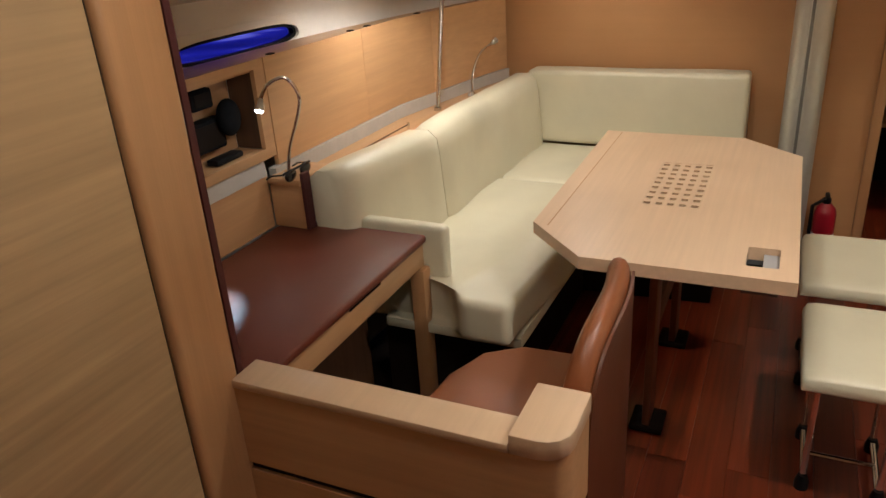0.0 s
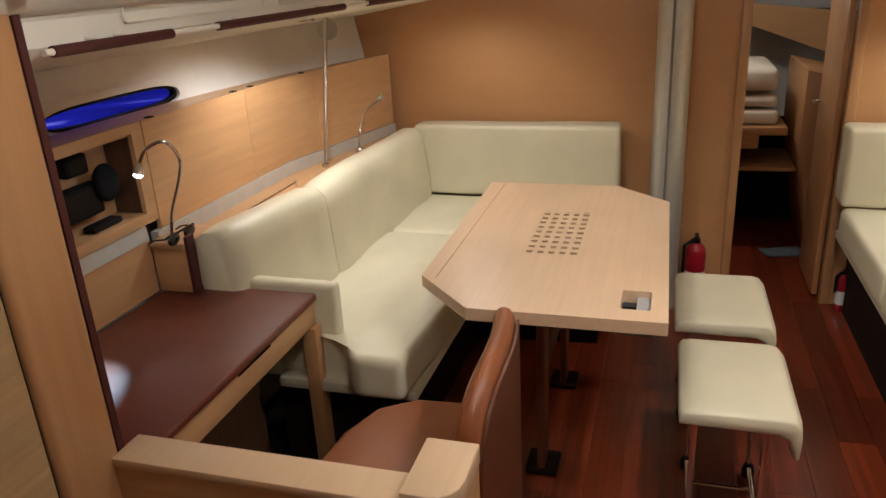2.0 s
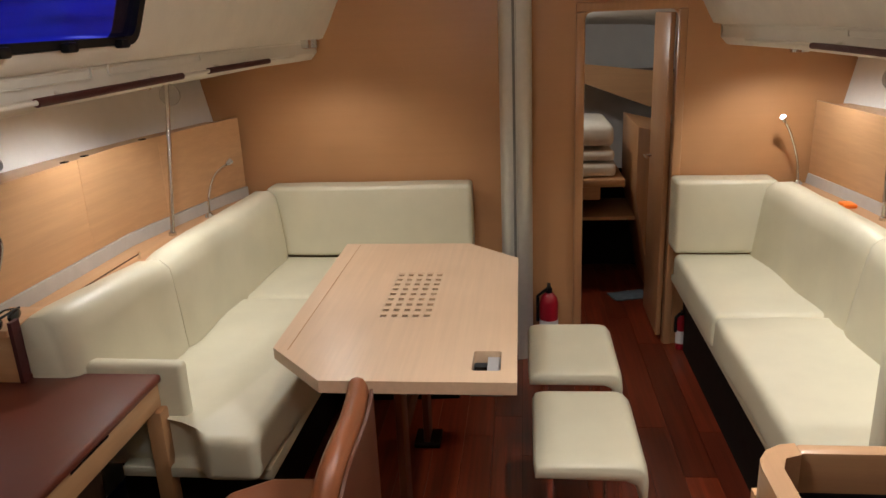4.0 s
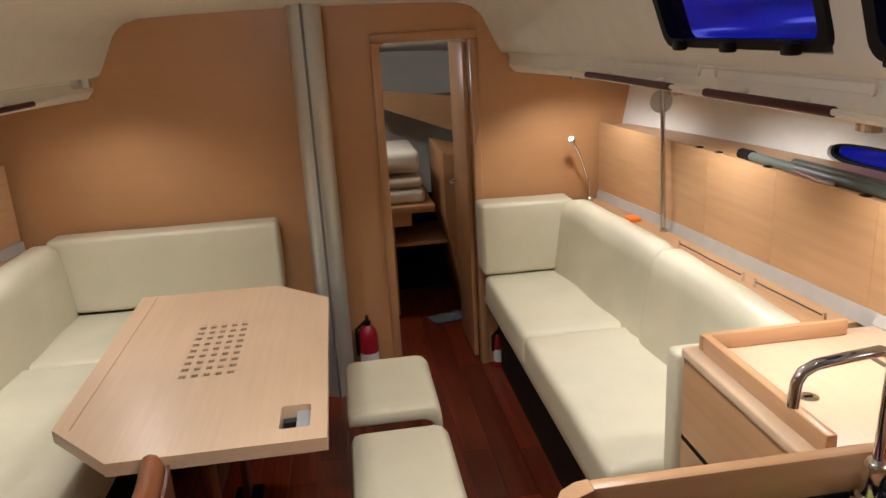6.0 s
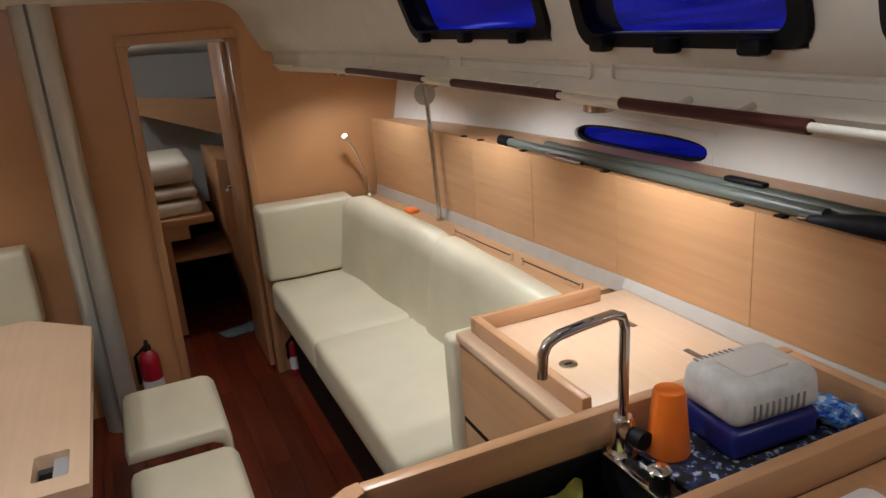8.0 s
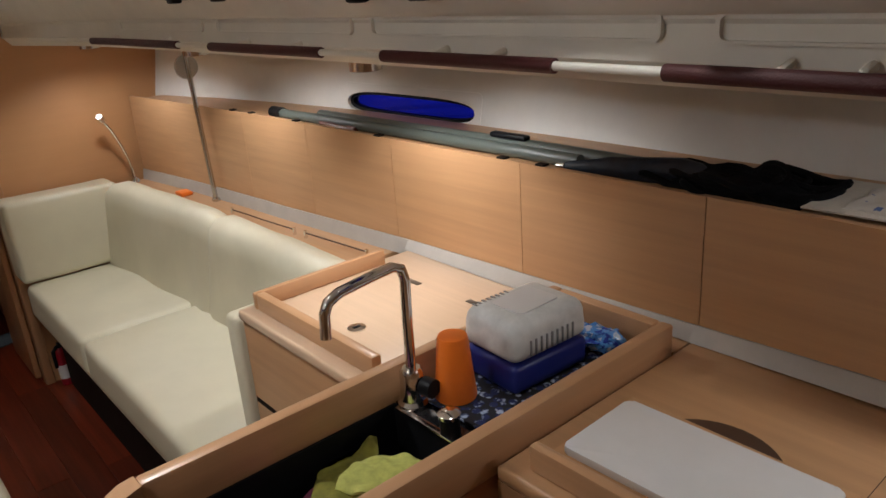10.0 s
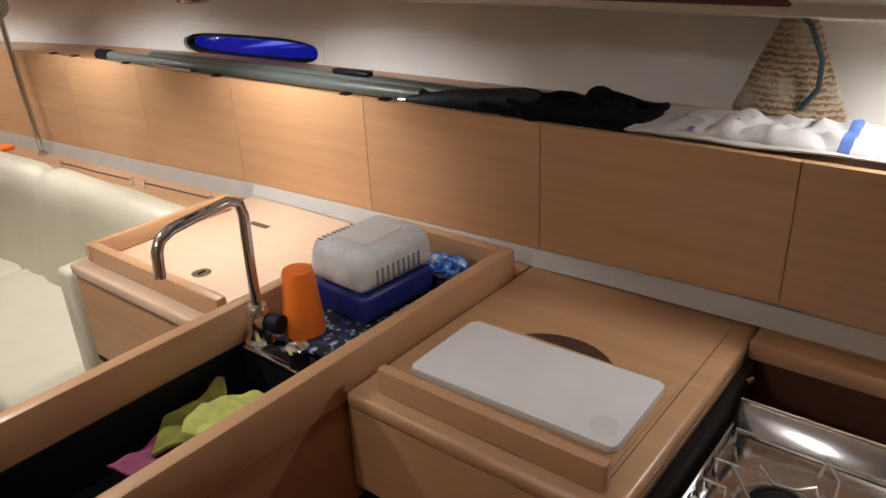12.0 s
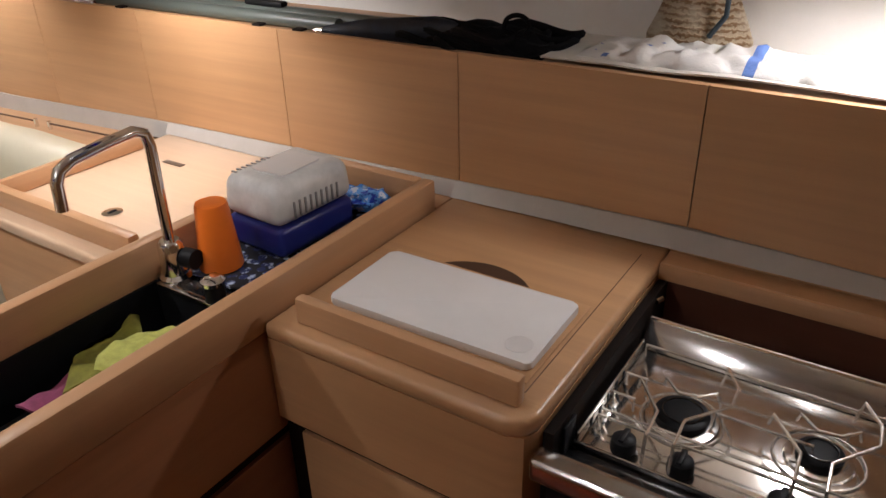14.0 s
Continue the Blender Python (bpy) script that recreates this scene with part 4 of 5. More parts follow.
part("door", box(B(), 0.572, 0.590, -3.236, -2.83, 0.08, 0.7215, 0.003), WOOD_Y, g3)
part("stile", box(B(), 0.578, 0.60, -2.828, -2.794, 0.0, 0.7215), KICK, g3, "black upright gap")
part("fiddle", box(B(), 0.586, 0.606, -3.212, -2.838, 0.9285, 0.972, 0.005), WOOD_FID, g3)
part("joint", box(B(), 0.62, 1.05, -3.2046, -3.2032, 0.9275, 0.9284), DARK_WOOD, g3, "fine joint of the lid")
part("lid_gap", lathe(B(), [(0.112, 0.9276), (0.112, 0.9292)], 0.775, -3.01, 40), plain("lid_gap", (0.07, 0.035, 0.02), 0.5), g3, "dark round opening under the board")
part("lid_inset", box(B(), 0.635, 0.850, -3.198, -2.835, 0.9293, 0.9315, 0.001), WOOD_Y, g3, "thin inset plate")

g4 = thing("stove_housing", (0.85, -3.55, 0), "oak surround with a dark well for the stove", "cabinet")
part("back_rail", box(B(), 1.043, 1.125, -3.90, -3.2405, 0.900, 0.928, 0.003, 2), WOOD_Y, g4)
part("upstand", box(B(), 1.088, 1.104, -3.90, -3.2405, 0.9285, 0.938), WOOD_Y, g4)
part("back_lip", box(B(), 1.035, 1.0425, -3.89, -3.2405, 0.898, 0.9285, 0.002), WOOD_FID, g4, "pale lip around the well")
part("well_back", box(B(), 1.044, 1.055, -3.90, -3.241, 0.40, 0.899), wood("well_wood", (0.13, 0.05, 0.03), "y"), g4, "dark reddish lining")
# both sides near-black: the depth of the well is darkened by colour
part("well_side", box(B(), 0.60, 1.043, -3.256, -3.2415, 0.40, 0.897), KICK, g4, "side lining, the well's shade put into its black")
part("well_side", box(B(), 0.60, 1.043, -3.88, -3.865, 0.40, 0.884), KICK, g4, "side lining, the well's shade put into its black")
part("aft_worktop", box(B(), 0.562, 1.105, -4.33, -3.89, 0.886, 0.928, 0.014, 3), WOOD_Y, g4)
part("aft_body", box(B(), 0.572, 1.08, -4.33, -3.89, 0.0, 0.884), WOOD_Y, g4)

# ---- galley things ----
# mixer tap
tp = thing("tap", (0.592, -2.56, 0.918), "chrome galley mixer tap with a bent spout", "tap")
part("base", lathe(B(), [(0.028, 0.9185), (0.028, 0.926), (0.022, 0.932), (0.021, 0.985), (0.016, 0.992)], 0.592, -2.56, 20), CHROME, tp)
part("spout", tube(B(), [(0.592, -2.56, 0.985), (0.594, -2.56, 1.08), (0.596, -2.56, 1.155), (0.590, -2.56, 1.176), (0.572, -2.56, 1.184), (0.52, -2.56, 1.180), (0.468, -2.56, 1.174), (0.447, -2.56, 1.164), (0.439, -2.56, 1.148), (0.436, -2.56, 1.108)], 0.0092, 12), CHROME, tp)
part("lever_knob", tube(B(), [(0.600, -2.582, 0.962), (0.603, -2.606, 0.962)], 0.017, 14), BLACK, tp, "black knob")
sp = thing("soap_pump", (0.566, -2.685, 0.918), "short black soap pump with a chrome cap", "soap dispenser")
part("body", lathe(B(), [(0.017, 0.9185), (0.017, 0.947), (0.011, 0.950)], 0.578, -2.672, 16), BLACK, sp)
part("cap", lathe(B(), [(0.019, 0.9502), (0.020, 0.957), (0.012, 0.963)], 0.578, -2.672, 16), CHROME, sp, "chrome cap")
part("rim_strip", box(B(), 0.560, 0.573, -2.745, -2.545, 0.9155, 0.921, 0.002), STEEL, g2, "thin steel edge of the basin")

# patterned mat on the draining deck
MAT, n_, l_, p_ = nodes_of("patterned_cloth")
co_ = n_.new("ShaderNodeTexCoord")
v_ = n_.new("ShaderNodeTexVoronoi")
v_.inputs["Scale"].default_value = 62
l_.new(co_.outputs["Object"], v_.inputs["Vector"])
nn_ = noise_of(n_, l_, co_.outputs["Object"], 55, 3, 0.6)
c_ = mixed(n_, l_, (0.012, 0.022, 0.10, 1), (0.42, 0.50, 0.66, 1), ramp_of(n_, l_, nn_, 0.50, 0.60))
c_ = mixed(n_, l_, c_, (0.008, 0.008, 0.012, 1), ramp_of(n_, l_, v_.outputs["Distance"], 0.42, 0.55))
l_.new(c_, p_.inputs["Base Color"])
p_.inputs["Roughness"].default_value = 0.8
bm = B()
bmesh.ops.create_grid(bm, x_segments=24, y_segments=14, size=0.5, matrix=Matrix.Translation((0.80, -2.645, 0.9235)) @ Matrix.Diagonal((0.385, 0.205, 1, 1)))
for v in bm.verts:
    v.co.z += 0.003 * noise.noise(v.co * 30)
ex = bmesh.ops.extrude_face_region(bm, geom=bm.faces[:])
bmesh.ops.translate(bm, verts=[g for g in ex["geom"] if isinstance(g, bmesh.types.BMVert)], vec=(0, 0, 0.004))
solid("drying_mat", bm, MAT, "blue and white patterned drying mat beside the sink", "drying mat")

# orange beaker, upside down
solid("beaker", lathe(B(), [(0.0365, 0.9285), (0.0375, 0.931), (0.0275, 1.040), (0.0255, 1.046), (0.020, 1.047)], 0.652, -2.605, 28), ORANGE, "orange plastic beaker standing upside down by the tap", "beaker")

# food box: blue tray with a frosted lid
fb = thing("food_box", (0.83, -2.62, 0.928), "blue food box with a frosted white lid", "food box")
TURN = Matrix.Translation((0.810, -2.626, 0)) @ Matrix.Rotation(radians(-3), 4, "Z") @ Matrix.Translation((-0.810, 2.626, 0))
bm = box(B(), 0.718, 0.902, -2.695, -2.556, 0.929, 0.985, 0.012, 3)
bmesh.ops.transform(bm, matrix=TURN, verts=bm.verts)
part("tray", bm, BLUE, fb, "navy plastic tray")
bm = box(B(), 0.714, 0.906, -2.699, -2.552, 0.986, 1.062, 0.024, 5)
for v in bm.verts:
    k = 1 - 0.9 * max(0, v.co.z - 0.99)
    v.co.x, v.co.y = 0.810 + (v.co.x - 0.810) * k, -2.626 + (v.co.y + 2.626) * k
bmesh.ops.transform(bm, matrix=TURN, verts=bm.verts)
lid = part("lid", bm, plain("frosted_lid", (0.66, 0.67, 0.66), 0.35, 0, 0.14, 30, 0.10), fb, "frosted white lid")
for k in range(9):
    bm = box(B(), 0.752 + k * 0.013, 0.756 + k * 0.013, -2.7003, -2.6970, 0.998, 1.028, 0.001)
    bmesh.ops.transform(bm, matrix=TURN, verts=bm.verts)
    part("lid_rib", bm, plain("rib_grey", (0.25, 0.25, 0.25), 0.4), lid) if k == 0 else part("lid_rib", bm, bpy.data.materials["rib_grey"], lid)
bm = rounded(0.760, 0.860, -2.665, -2.588, 0.01)
part("lid_panel", prism(B(), bm, "z", 1.0622, 1.0650), WHITE_PLASTIC, lid)

for k in range(8):
    bm = box(B(), 0.735 + k * 0.011, 0.739 + k * 0.011, -2.580, -2.568, 1.0610, 1.0626)
    bmesh.ops.transform(bm, matrix=TURN, verts=bm.verts)
    part("lid_slot", bm, bpy.data.materials["rib_grey"], lid, "narrow dark slot")

# crumpled blue packet
bm = B()
bmesh.ops.create_icosphere(bm, subdivisions=3, radius=1, matrix=Matrix.Translation((0.945, -2.680, 0.952)) @ Matrix.Rotation(radians(25), 4, "Z") @ Matrix.Diagonal((0.032, 0.058, 0.022, 1)))
for v in bm.verts:
    v.co += Vector((0.014 * noise.noise(v.co * 60), 0.014 * noise.noise(v.co * 60 + Vector((9, 0, 0))), 0.016 * noise.noise(v.co * 70)))
PACK, n_, l_, p_ = nodes_of("foil_packet")
co_ = n_.new("ShaderNodeTexCoord")
nn_ = noise_of(n_, l_, co_.outputs["Object"], 60, 3, 0.6)
c_ = mixed(n_, l_, (0.015, 0.035, 0.30, 1), (0.10, 0.30, 0.70, 1), ramp_of(n_, l_, nn_, 0.40, 0.48))
l_.new(mixed(n_, l_, c_, (0.55, 0.62, 0.72, 1), ramp_of(n_, l_, nn_, 0.56, 0.60)), p_.inputs["Base Color"])
p_.inputs["Roughness"].default_value = 0.22
solid("packet", bm, PACK, "crumpled blue foil packet in the drying tray", "packet", smooth=20)


# cloths in the basin
def rag(name, cx, cy, z, sx, sy, mat, label, seed):
    bm_ = B()
    bmesh.ops.create_grid(bm_, x_segments=18, y_segments=18, size=0.5, matrix=Matrix.Translation((cx, cy, z)) @ Matrix.Rotation(seed, 4, "Z") @ Matrix.Diagonal((sx, sy, 1, 1)))
    for v_1 in bm_.verts:
        q = v_1.co * 14 + Vector((seed * 7, 0, 0))
        v_1.co.z += 0.030 * noise.noise(q) + 0.012 * noise.noise(q * 2.3)
        v_1.co.x += 0.014 * noise.noise(q + Vector((0, 5, 0)))
        v_1.co.y += 0.014 * noise.noise(q + Vector((0, 0, 5)))
    ex_ = bmesh.ops.extrude_face_region(bm_, geom=bm_.faces[:])
    bmesh.ops.translate(bm_, verts=[g for g in ex_["geom"] if isinstance(g, bmesh.types.BMVert)], vec=(0, 0, 0.005))
    for v_1 in bm_.verts:
        v_1.co.x = min(0.562, max(0.112, v_1.co.x))
        v_1.co.y = min(-2.545, max(-2.746, v_1.co.y))
        v_1.co.z = max(0.727, v_1.co.z)
    return solid(name, bm_, mat, label, "cloth", "cloths in the sink", smooth=60)


solid("washing_up_bowl", box(B(), 0.115, 0.555, -2.742, -2.548, 0.7265, 0.842, 0.02), BLACK, "black washing-up bowl upside down in the sink", "bowl")
rag("dish_cloth", 0.462, -2.632, 0.872, 0.11, 0.10, plain("lime_cloth", (0.40, 0.41, 0.10), 0.85, 0, 0.2, 60, 0.3), "lime green dish cloth in the sink", 0.4)
rag("dish_cloth", 0.428, -2.580, 0.866, 0.15, 0.10, plain("olive_cloth", (0.16, 0.15, 0.018), 0.85, 0, 0.3, 40, 0.3), "olive green dish cloth in the sink", 0.9)
rag("dish_cloth", 0.350, -2.640, 0.862, 0.10, 0.14, plain("pink_cloth", (0.22, 0.045, 0.10), 0.85, 0, 0.2, 60, 0.3), "pink dish cloth in the sink", 0.25)

# white cutting board
cb = thing("cutting_board", (0.745, -3.01, 0.9315), "white plastic cutting board on the worktop", "cutting board")
bm = prism(B(), rounded(0.652, 0.826, -3.190, -2.846, 0.011, 5), "z", 0.9316, 0.9445, 0.003, 2)
bmesh.ops.transform(bm, matrix=Matrix.Translation((0.74, -3.01, 0)) @ Matrix.Rotation(radians(1.0), 4, "Z") @ Matrix.Translation((-0.74, 3.01, 0)), verts=bm.verts)
part("board", bm, WHITE_PLASTIC, cb)
part("stain", lathe(B(), [(0.020, 0.9446), (0.020, 0.9449)], 0.690, -3.158, 24), plain("grey_mark", (0.67, 0.655, 0.645), 0.5), cb, "faint grey round mark")

# hatch fittings in the pale worktop
hk = thing("hatch_ring", (0.709, -2.213, 0.908), "round chrome flush lifting ring in the hatch", "lifting ring")
part("plate", lathe(B(), [(0.021, 0.9082), (0.021, 0.9105), (0.017, 0.9115)], 0.709, -2.213, 24), CHROME, hk)
part("bar", box(B(), 0.700, 0.718, -2.216, -2.210, 0.9116, 0.9128), BLACK, hk)
for x, y in ((0.955, -2.10), (0.968, -2.325)):
    vs_ = thing("hatch_vent", (x, y, 0.908), "small dark slotted hinge plate in the worktop", "hinge", "hinge plates")
    part("plate", box(B(), x - 0.008, x + 0.008, y - 0.032, y + 0.032, 0.9082, 0.9100, 0.0008), plain("hinge_grey", (0.16, 0.12, 0.09), 0.4, 0.5) if x < 0.96 else bpy.data.materials["hinge_grey"], vs_)

# ---- gimballed stove ----
WIRE = plain("wire_chrome", (0.80, 0.76, 0.69), 0.22, 0.8, 0.04, 30, 0.0)
HOB = plain("hob_steel", (0.80, 0.79, 0.77), 0.12, 1.0, 0.06, 30, 0.01)
st = thing("stove", (0.79, -3.50, 0.4), "gimballed stainless two-burner boat stove", "stove")
SY0, SY1 = -3.735, -3.263
part("oven", box(B(), 0.625, 0.955, SY0, SY1, 0.42, 0.837), BLACK, st, "black oven body")
part("hob", box(B(), 0.648, 0.945, SY0 + 0.004, SY1 - 0.004, 0.838, 0.846, 0.003), HOB, st, "polished steel hob plate")
part("back_splash", prism(B(), [(0.903, 0.8465), (0.952, 0.8465), (0.952, 0.876), (0.944, 0.876)], "y", SY0, SY1, 0.002), STEEL, st, "sloping steel upstand")
part("splash_lip", tube(B(), [(0.948, SY0, 0.877), (0.948, SY1, 0.877)], 0.004, 8), CHROME, st)
for y in (SY0 + 0.001, SY1 - 0.007):
    part("hob_edge", box(B(), 0.652, 0.902, y, y + 0.006, 0.8465, 0.866, 0.002), STEEL, st)
part("hob_edge", box(B(), 0.646, 0.651, SY0, SY1, 0.8465, 0.856, 0.002), STEEL, st)
for k in range(5):
    part("edge_slot", box(B(), 0.690 + k * 0.030, 0.695 + k * 0.030, SY1 - 0.0085, SY1 - 0.0072, 0.850, 0.862), BLACK, st, "dark slot in the steel edge")
part("front_ledge", box(B(), 0.594, 0.645, SY0 - 0.02, SY1 + 0.005, 0.826, 0.847, 0.004), BLACK_GLOSS, st, "black front ledge")
part("front_bar", box(B(), 0.556, 0.592, SY0 - 0.03, -3.2425, 0.850, 0.885, 0.007, 3), STEEL, st, "brushed steel front bar")
part("front_panel", box(B(), 0.566, 0.593, SY0, SY1, 0.800, 0.8495, 0.004), BLACK, st, "black control panel")
part("oven_door", box(B(), 0.572, 0.590, SY0, SY1, 0.44, 0.799, 0.006), BLACK_GLOSS, st, "black glass oven door")
for y in (-3.322, -3.397, -3.517, -3.600):
    knob = part("knob", lathe(B(), [(0.017, 0.8465), (0.0175, 0.852), (0.016, 0.864), (0.012, 0.867)], 0.676, y, 18), BLACK, st, "round black knob")
    part("grip_bar", box(B(), 0.662, 0.690, y - 0.004, y + 0.004, 0.8672, 0.872, 0.0015), BLACK, knob)
# pot supports: three bent wires round each burner, drawn from its middle
WIRES = (((-0.110, 0.018, -0.045), (-0.106, 0.018, 0.0), (-0.056, 0.020, 0.0), (0.0, 0.062, 0.0), (0.006, 0.066, -0.022)),
         ((-0.108, -0.017, -0.045), (-0.105, -0.017, 0.0), (-0.055, -0.015, 0.0), (0.006, -0.060, 0.0), (0.045, -0.058, 0.0), (0.084, -0.035, 0.0), (0.092, -0.028, -0.040)),
         ((0.030, 0.036, -0.020), (0.020, 0.032, 0.0), (-0.004, 0.009, 0.0), (0.0, -0.017, 0.0), (0.020, -0.036, 0.0), (0.030, -0.040, -0.020)))
for bx, by, r0 in ((0.770, -3.370, 0.037), (0.787, -3.541, 0.029)):
    part("burner_ring", lathe(B(), [(r0 + 0.014, 0.8462), (r0 + 0.012, 0.850), (r0 + 0.002, 0.852)], bx, by, 28), STEEL, st)
    cap = part("burner_cap", lathe(B(), [(r0, 0.8522), (r0, 0.860), (r0 - 0.006, 0.863), (r0 * 0.5, 0.8635)], bx, by, 28), BLACK, st, "black burner cap")
    part("cap_rim", tube(B(), [(bx + (r0 * 0.72) * math.cos(2 * math.pi * k / 24), by + (r0 * 0.72) * math.sin(2 * math.pi * k / 24), 0.8640) for k in range(24)], 0.0012, 6, closed=True), BLACK_GLOSS, cap)
    for wire in WIRES:
        part("pot_support", tube(B(), [(bx + u, by + v, 0.894 + w) for u, v, w in wire], 0.0024, 8), WIRE, st, "bent chrome wire")
    part("support_ring", tube(B(), [(bx + 0.055 * math.cos(2 * math.pi * k / 28), by + 0.055 * math.sin(2 * math.pi * k / 28), 0.8485) for k in range(28)], 0.0018, 6, closed=True), WIRE, st)
for x, a, b in ((0.694, SY1 - 0.016, SY0 + 0.014), (0.708, SY1 - 0.016, SY0 + 0.014), (0.750, SY1 - 0.016, SY1 - 0.045), (0.778, -3.412, -3.532), (0.800, SY1 - 0.016, SY1 - 0.045), (0.880, SY1 - 0.016, SY0 + 0.014)):
    part("fiddle_wire", tube(B(), [(x, a, 0.850), (x, a, 0.872), (x, b, 0.872), (x, b, 0.850)], 0.0023, 8), WIRE, st)
bl = thing("gimbal_latch", (0.66, -3.255, 0.86), "black gimbal latch in the stove well", "latch")
part("body", box(B(), 0.625, 0.660, -3.2615, -3.2565, 0.845, 0.890, 0.002), BLACK, bl)
part("pin", tube(B(), [(0.985, -3.2565, 0.885), (1.000, -3.262, 0.885)], 0.005, 8), CHROME, bl)

# ---- things on the starboard shelf ----
ph = thing("boat_hook", (1.20, -1.7, 1.2), "grey telescopic boat hook lying on the shelf", "boat hook")
GREY = plain("grey_green_pole", (0.085, 0.10, 0.088), 0.4)
part("pole", tube(B(), [(1.165, -1.12, 1.213), (1.175, -1.8, 1.217), (1.185, -2.45, 1.216)], 0.016, 12), GREY, ph)
part("pole", tube(B(), [(1.205, -1.35, 1.216), (1.215, -2.30, 1.220), (1.22, -2.7, 1.218)], 0.019, 12), GREY, ph)
part("end_cap", tube(B(), [(1.165, -1.10, 1.214), (1.166, -1.165, 1.214)], 0.020, 12), BLACK, ph, "black end cap")
part("clip", box(B(), 1.198, 1.222, -2.27, -2.15, 1.236, 1.249, 0.005), BLACK, ph, "black plastic clip")
part("hook", tube(B(), [(1.160, -1.42, 1.208), (1.150, -1.55, 1.206), (1.158, -1.62, 1.206)], 0.008, 8), BROWN, ph, "brown lashing")
nb = thing("pole_cover", (1.15, -2.42, 1.2), "dark folded cover with a steel tip on the shelf", "pole cover")
part("cover", tube(B(), [(1.150, -2.44, 1.212), (1.165, -2.55, 1.222), (1.185, -2.70, 1.230), (1.20, -2.80, 1.222)], 0.02, 12, radii=[0.010, 0.022, 0.028, 0.018]), plain("navy_cover", (0.010, 0.016, 0.030), 0.6, 0, 0.4, 60, 0.4), nb)
part("tip", tube(B(), [(1.149, -2.415, 1.209), (1.150, -2.437, 1.211)], 0.008, 10), CHROME, nb, "bright steel tip")
cr = thing("rope_bundle", (1.2, -2.85, 1.2), "tangled black cords heaped on the shelf", "rope")
rng = random.Random(11)
for k in range(16):
    cx, cy = 1.175 + rng.uniform(-0.02, 0.06), -2.82 + rng.uniform(-0.09, 0.12)
    a, b_, t0 = rng.uniform(0.02, 0.045), rng.uniform(0.04, 0.09), rng.uniform(0, 6)
    zc, tilt = 1.214 + rng.uniform(0, 0.028), rng.uniform(0.0, 0.35)
    pts = []
    for q in range(18):
        t = t0 + 2 * math.pi * q / 18
        pts.append((cx + a * math.cos(t), cy + b_ * math.sin(t), zc + tilt * a * math.sin(t * 1.0 + 1) + 0.006 * math.sin(3 * t)))
    part("cord", tube(B(), pts, 0.0075, 6, closed=True), CORD, cr)
ring = [(1.16 + 0.004 * math.sin(6.28 * q / 16), -2.895 + 0.026 * math.cos(6.28 * q / 16), 1.262 + 0.018 * math.sin(6.28 * q / 16)) for q in range(16)]
part("cord", tube(B(), ring, 0.0045, 6, closed=True), CORD, cr)
bm = B()
bmesh.ops.create_icosphere(bm, subdivisions=4, radius=1, matrix=Matrix.Translation((1.195, -2.82, 1.222)) @ Matrix.Diagonal((0.055, 0.13, 0.024, 1)))
for v in bm.verts:
    v.co += Vector((0, 0, 0.016 * noise.noise(v.co * 38))) + 0.008 * Vector((noise.noise(v.co * 50), noise.noise(v.co * 45 + Vector((4, 0, 0))), 0))
    v.co.z = max(1.199, v.co.z)
part("coil", bm, CORD, cr, "matted heap of cord", 60)

TOWEL, n_, l_, p_ = nodes_of("striped_towel")
co_ = n_.new("ShaderNodeTexCoord")
sep_ = n_.new("ShaderNodeSeparateXYZ")
l_.new(co_.outputs["Object"], sep_.inputs["Vector"])
band_ = n_.new("ShaderNodeMath")
band_.operation = "COMPARE"
band_.inputs[1].default_value, band_.inputs[2].default_value = -0.055, 0.009
l_.new(sep_.outputs["Y"], band_.inputs[0])
c_ = mixed(n_, l_, (0.66, 0.64, 0.62, 1), (0.10, 0.17, 0.42, 1), ramp_of(n_, l_, noise_of(n_, l_, co_.outputs["Object"], 30, 2), 0.66, 0.70))
l_.new(mixed(n_, l_, c_, (0.10, 0.18, 0.45, 1), band_.outputs[0]), p_.inputs["Base Color"])
p_.inputs["Roughness"].default_value = 0.9
bump_of(n_, l_, p_, noise_of(n_, l_, co_.outputs["Object"], 160, 3), 0.4, 0.003)
tw = thing("towel", (1.22, -3.25, 1.2), "crumpled white towel with blue stripes on the shelf", "towel")
bm = B()
bmesh.ops.create_grid(bm, x_segments=22, y_segments=70, size=0.5, matrix=Matrix.Translation((1.225, -3.26, 1.212)) @ Matrix.Diagonal((0.15, 0.50, 1, 1)))
for v in bm.verts:
    u, w = (v.co.x - 1.225) / 0.075, (v.co.y + 3.26) / 0.25
    hump = max(0.0, 1 - u * u) ** 0.5 * max(0.0, 1 - abs(w) ** 4)
    q = v.co * 17
    fold = 0.55 + 0.9 * abs(noise.noise(q)) + 0.5 * noise.noise(q * 2.1) + 0.35 * abs(noise.noise(q * 4.7))
    v.co.z += 0.008 + 0.024 * hump * fold
    v.co.x += 0.016 * noise.noise(Vector((v.co.y * 11, 2, 5))) + 0.006 * noise.noise(q * 1.7 + Vector((3, 0, 0)))
    v.co.y += 0.012 * noise.noise(q * 1.4 + Vector((0, 8, 0)))
ex = bmesh.ops.extrude_face_region(bm, geom=bm.faces[:])
bmesh.ops.translate(bm, verts=[g for g in ex["geom"] if isinstance(g, bmesh.types.BMVert)], vec=(0, 0, 0.003))
part("folds", bm, TOWEL, tw, "", 70)
bm = B()
bmesh.ops.create_grid(bm, x_segments=10, y_segments=24, size=0.5, matrix=Matrix.Translation((1.235, -3.25, 1.2155)) @ Matrix.Diagonal((0.20, 0.58, 1, 1)))
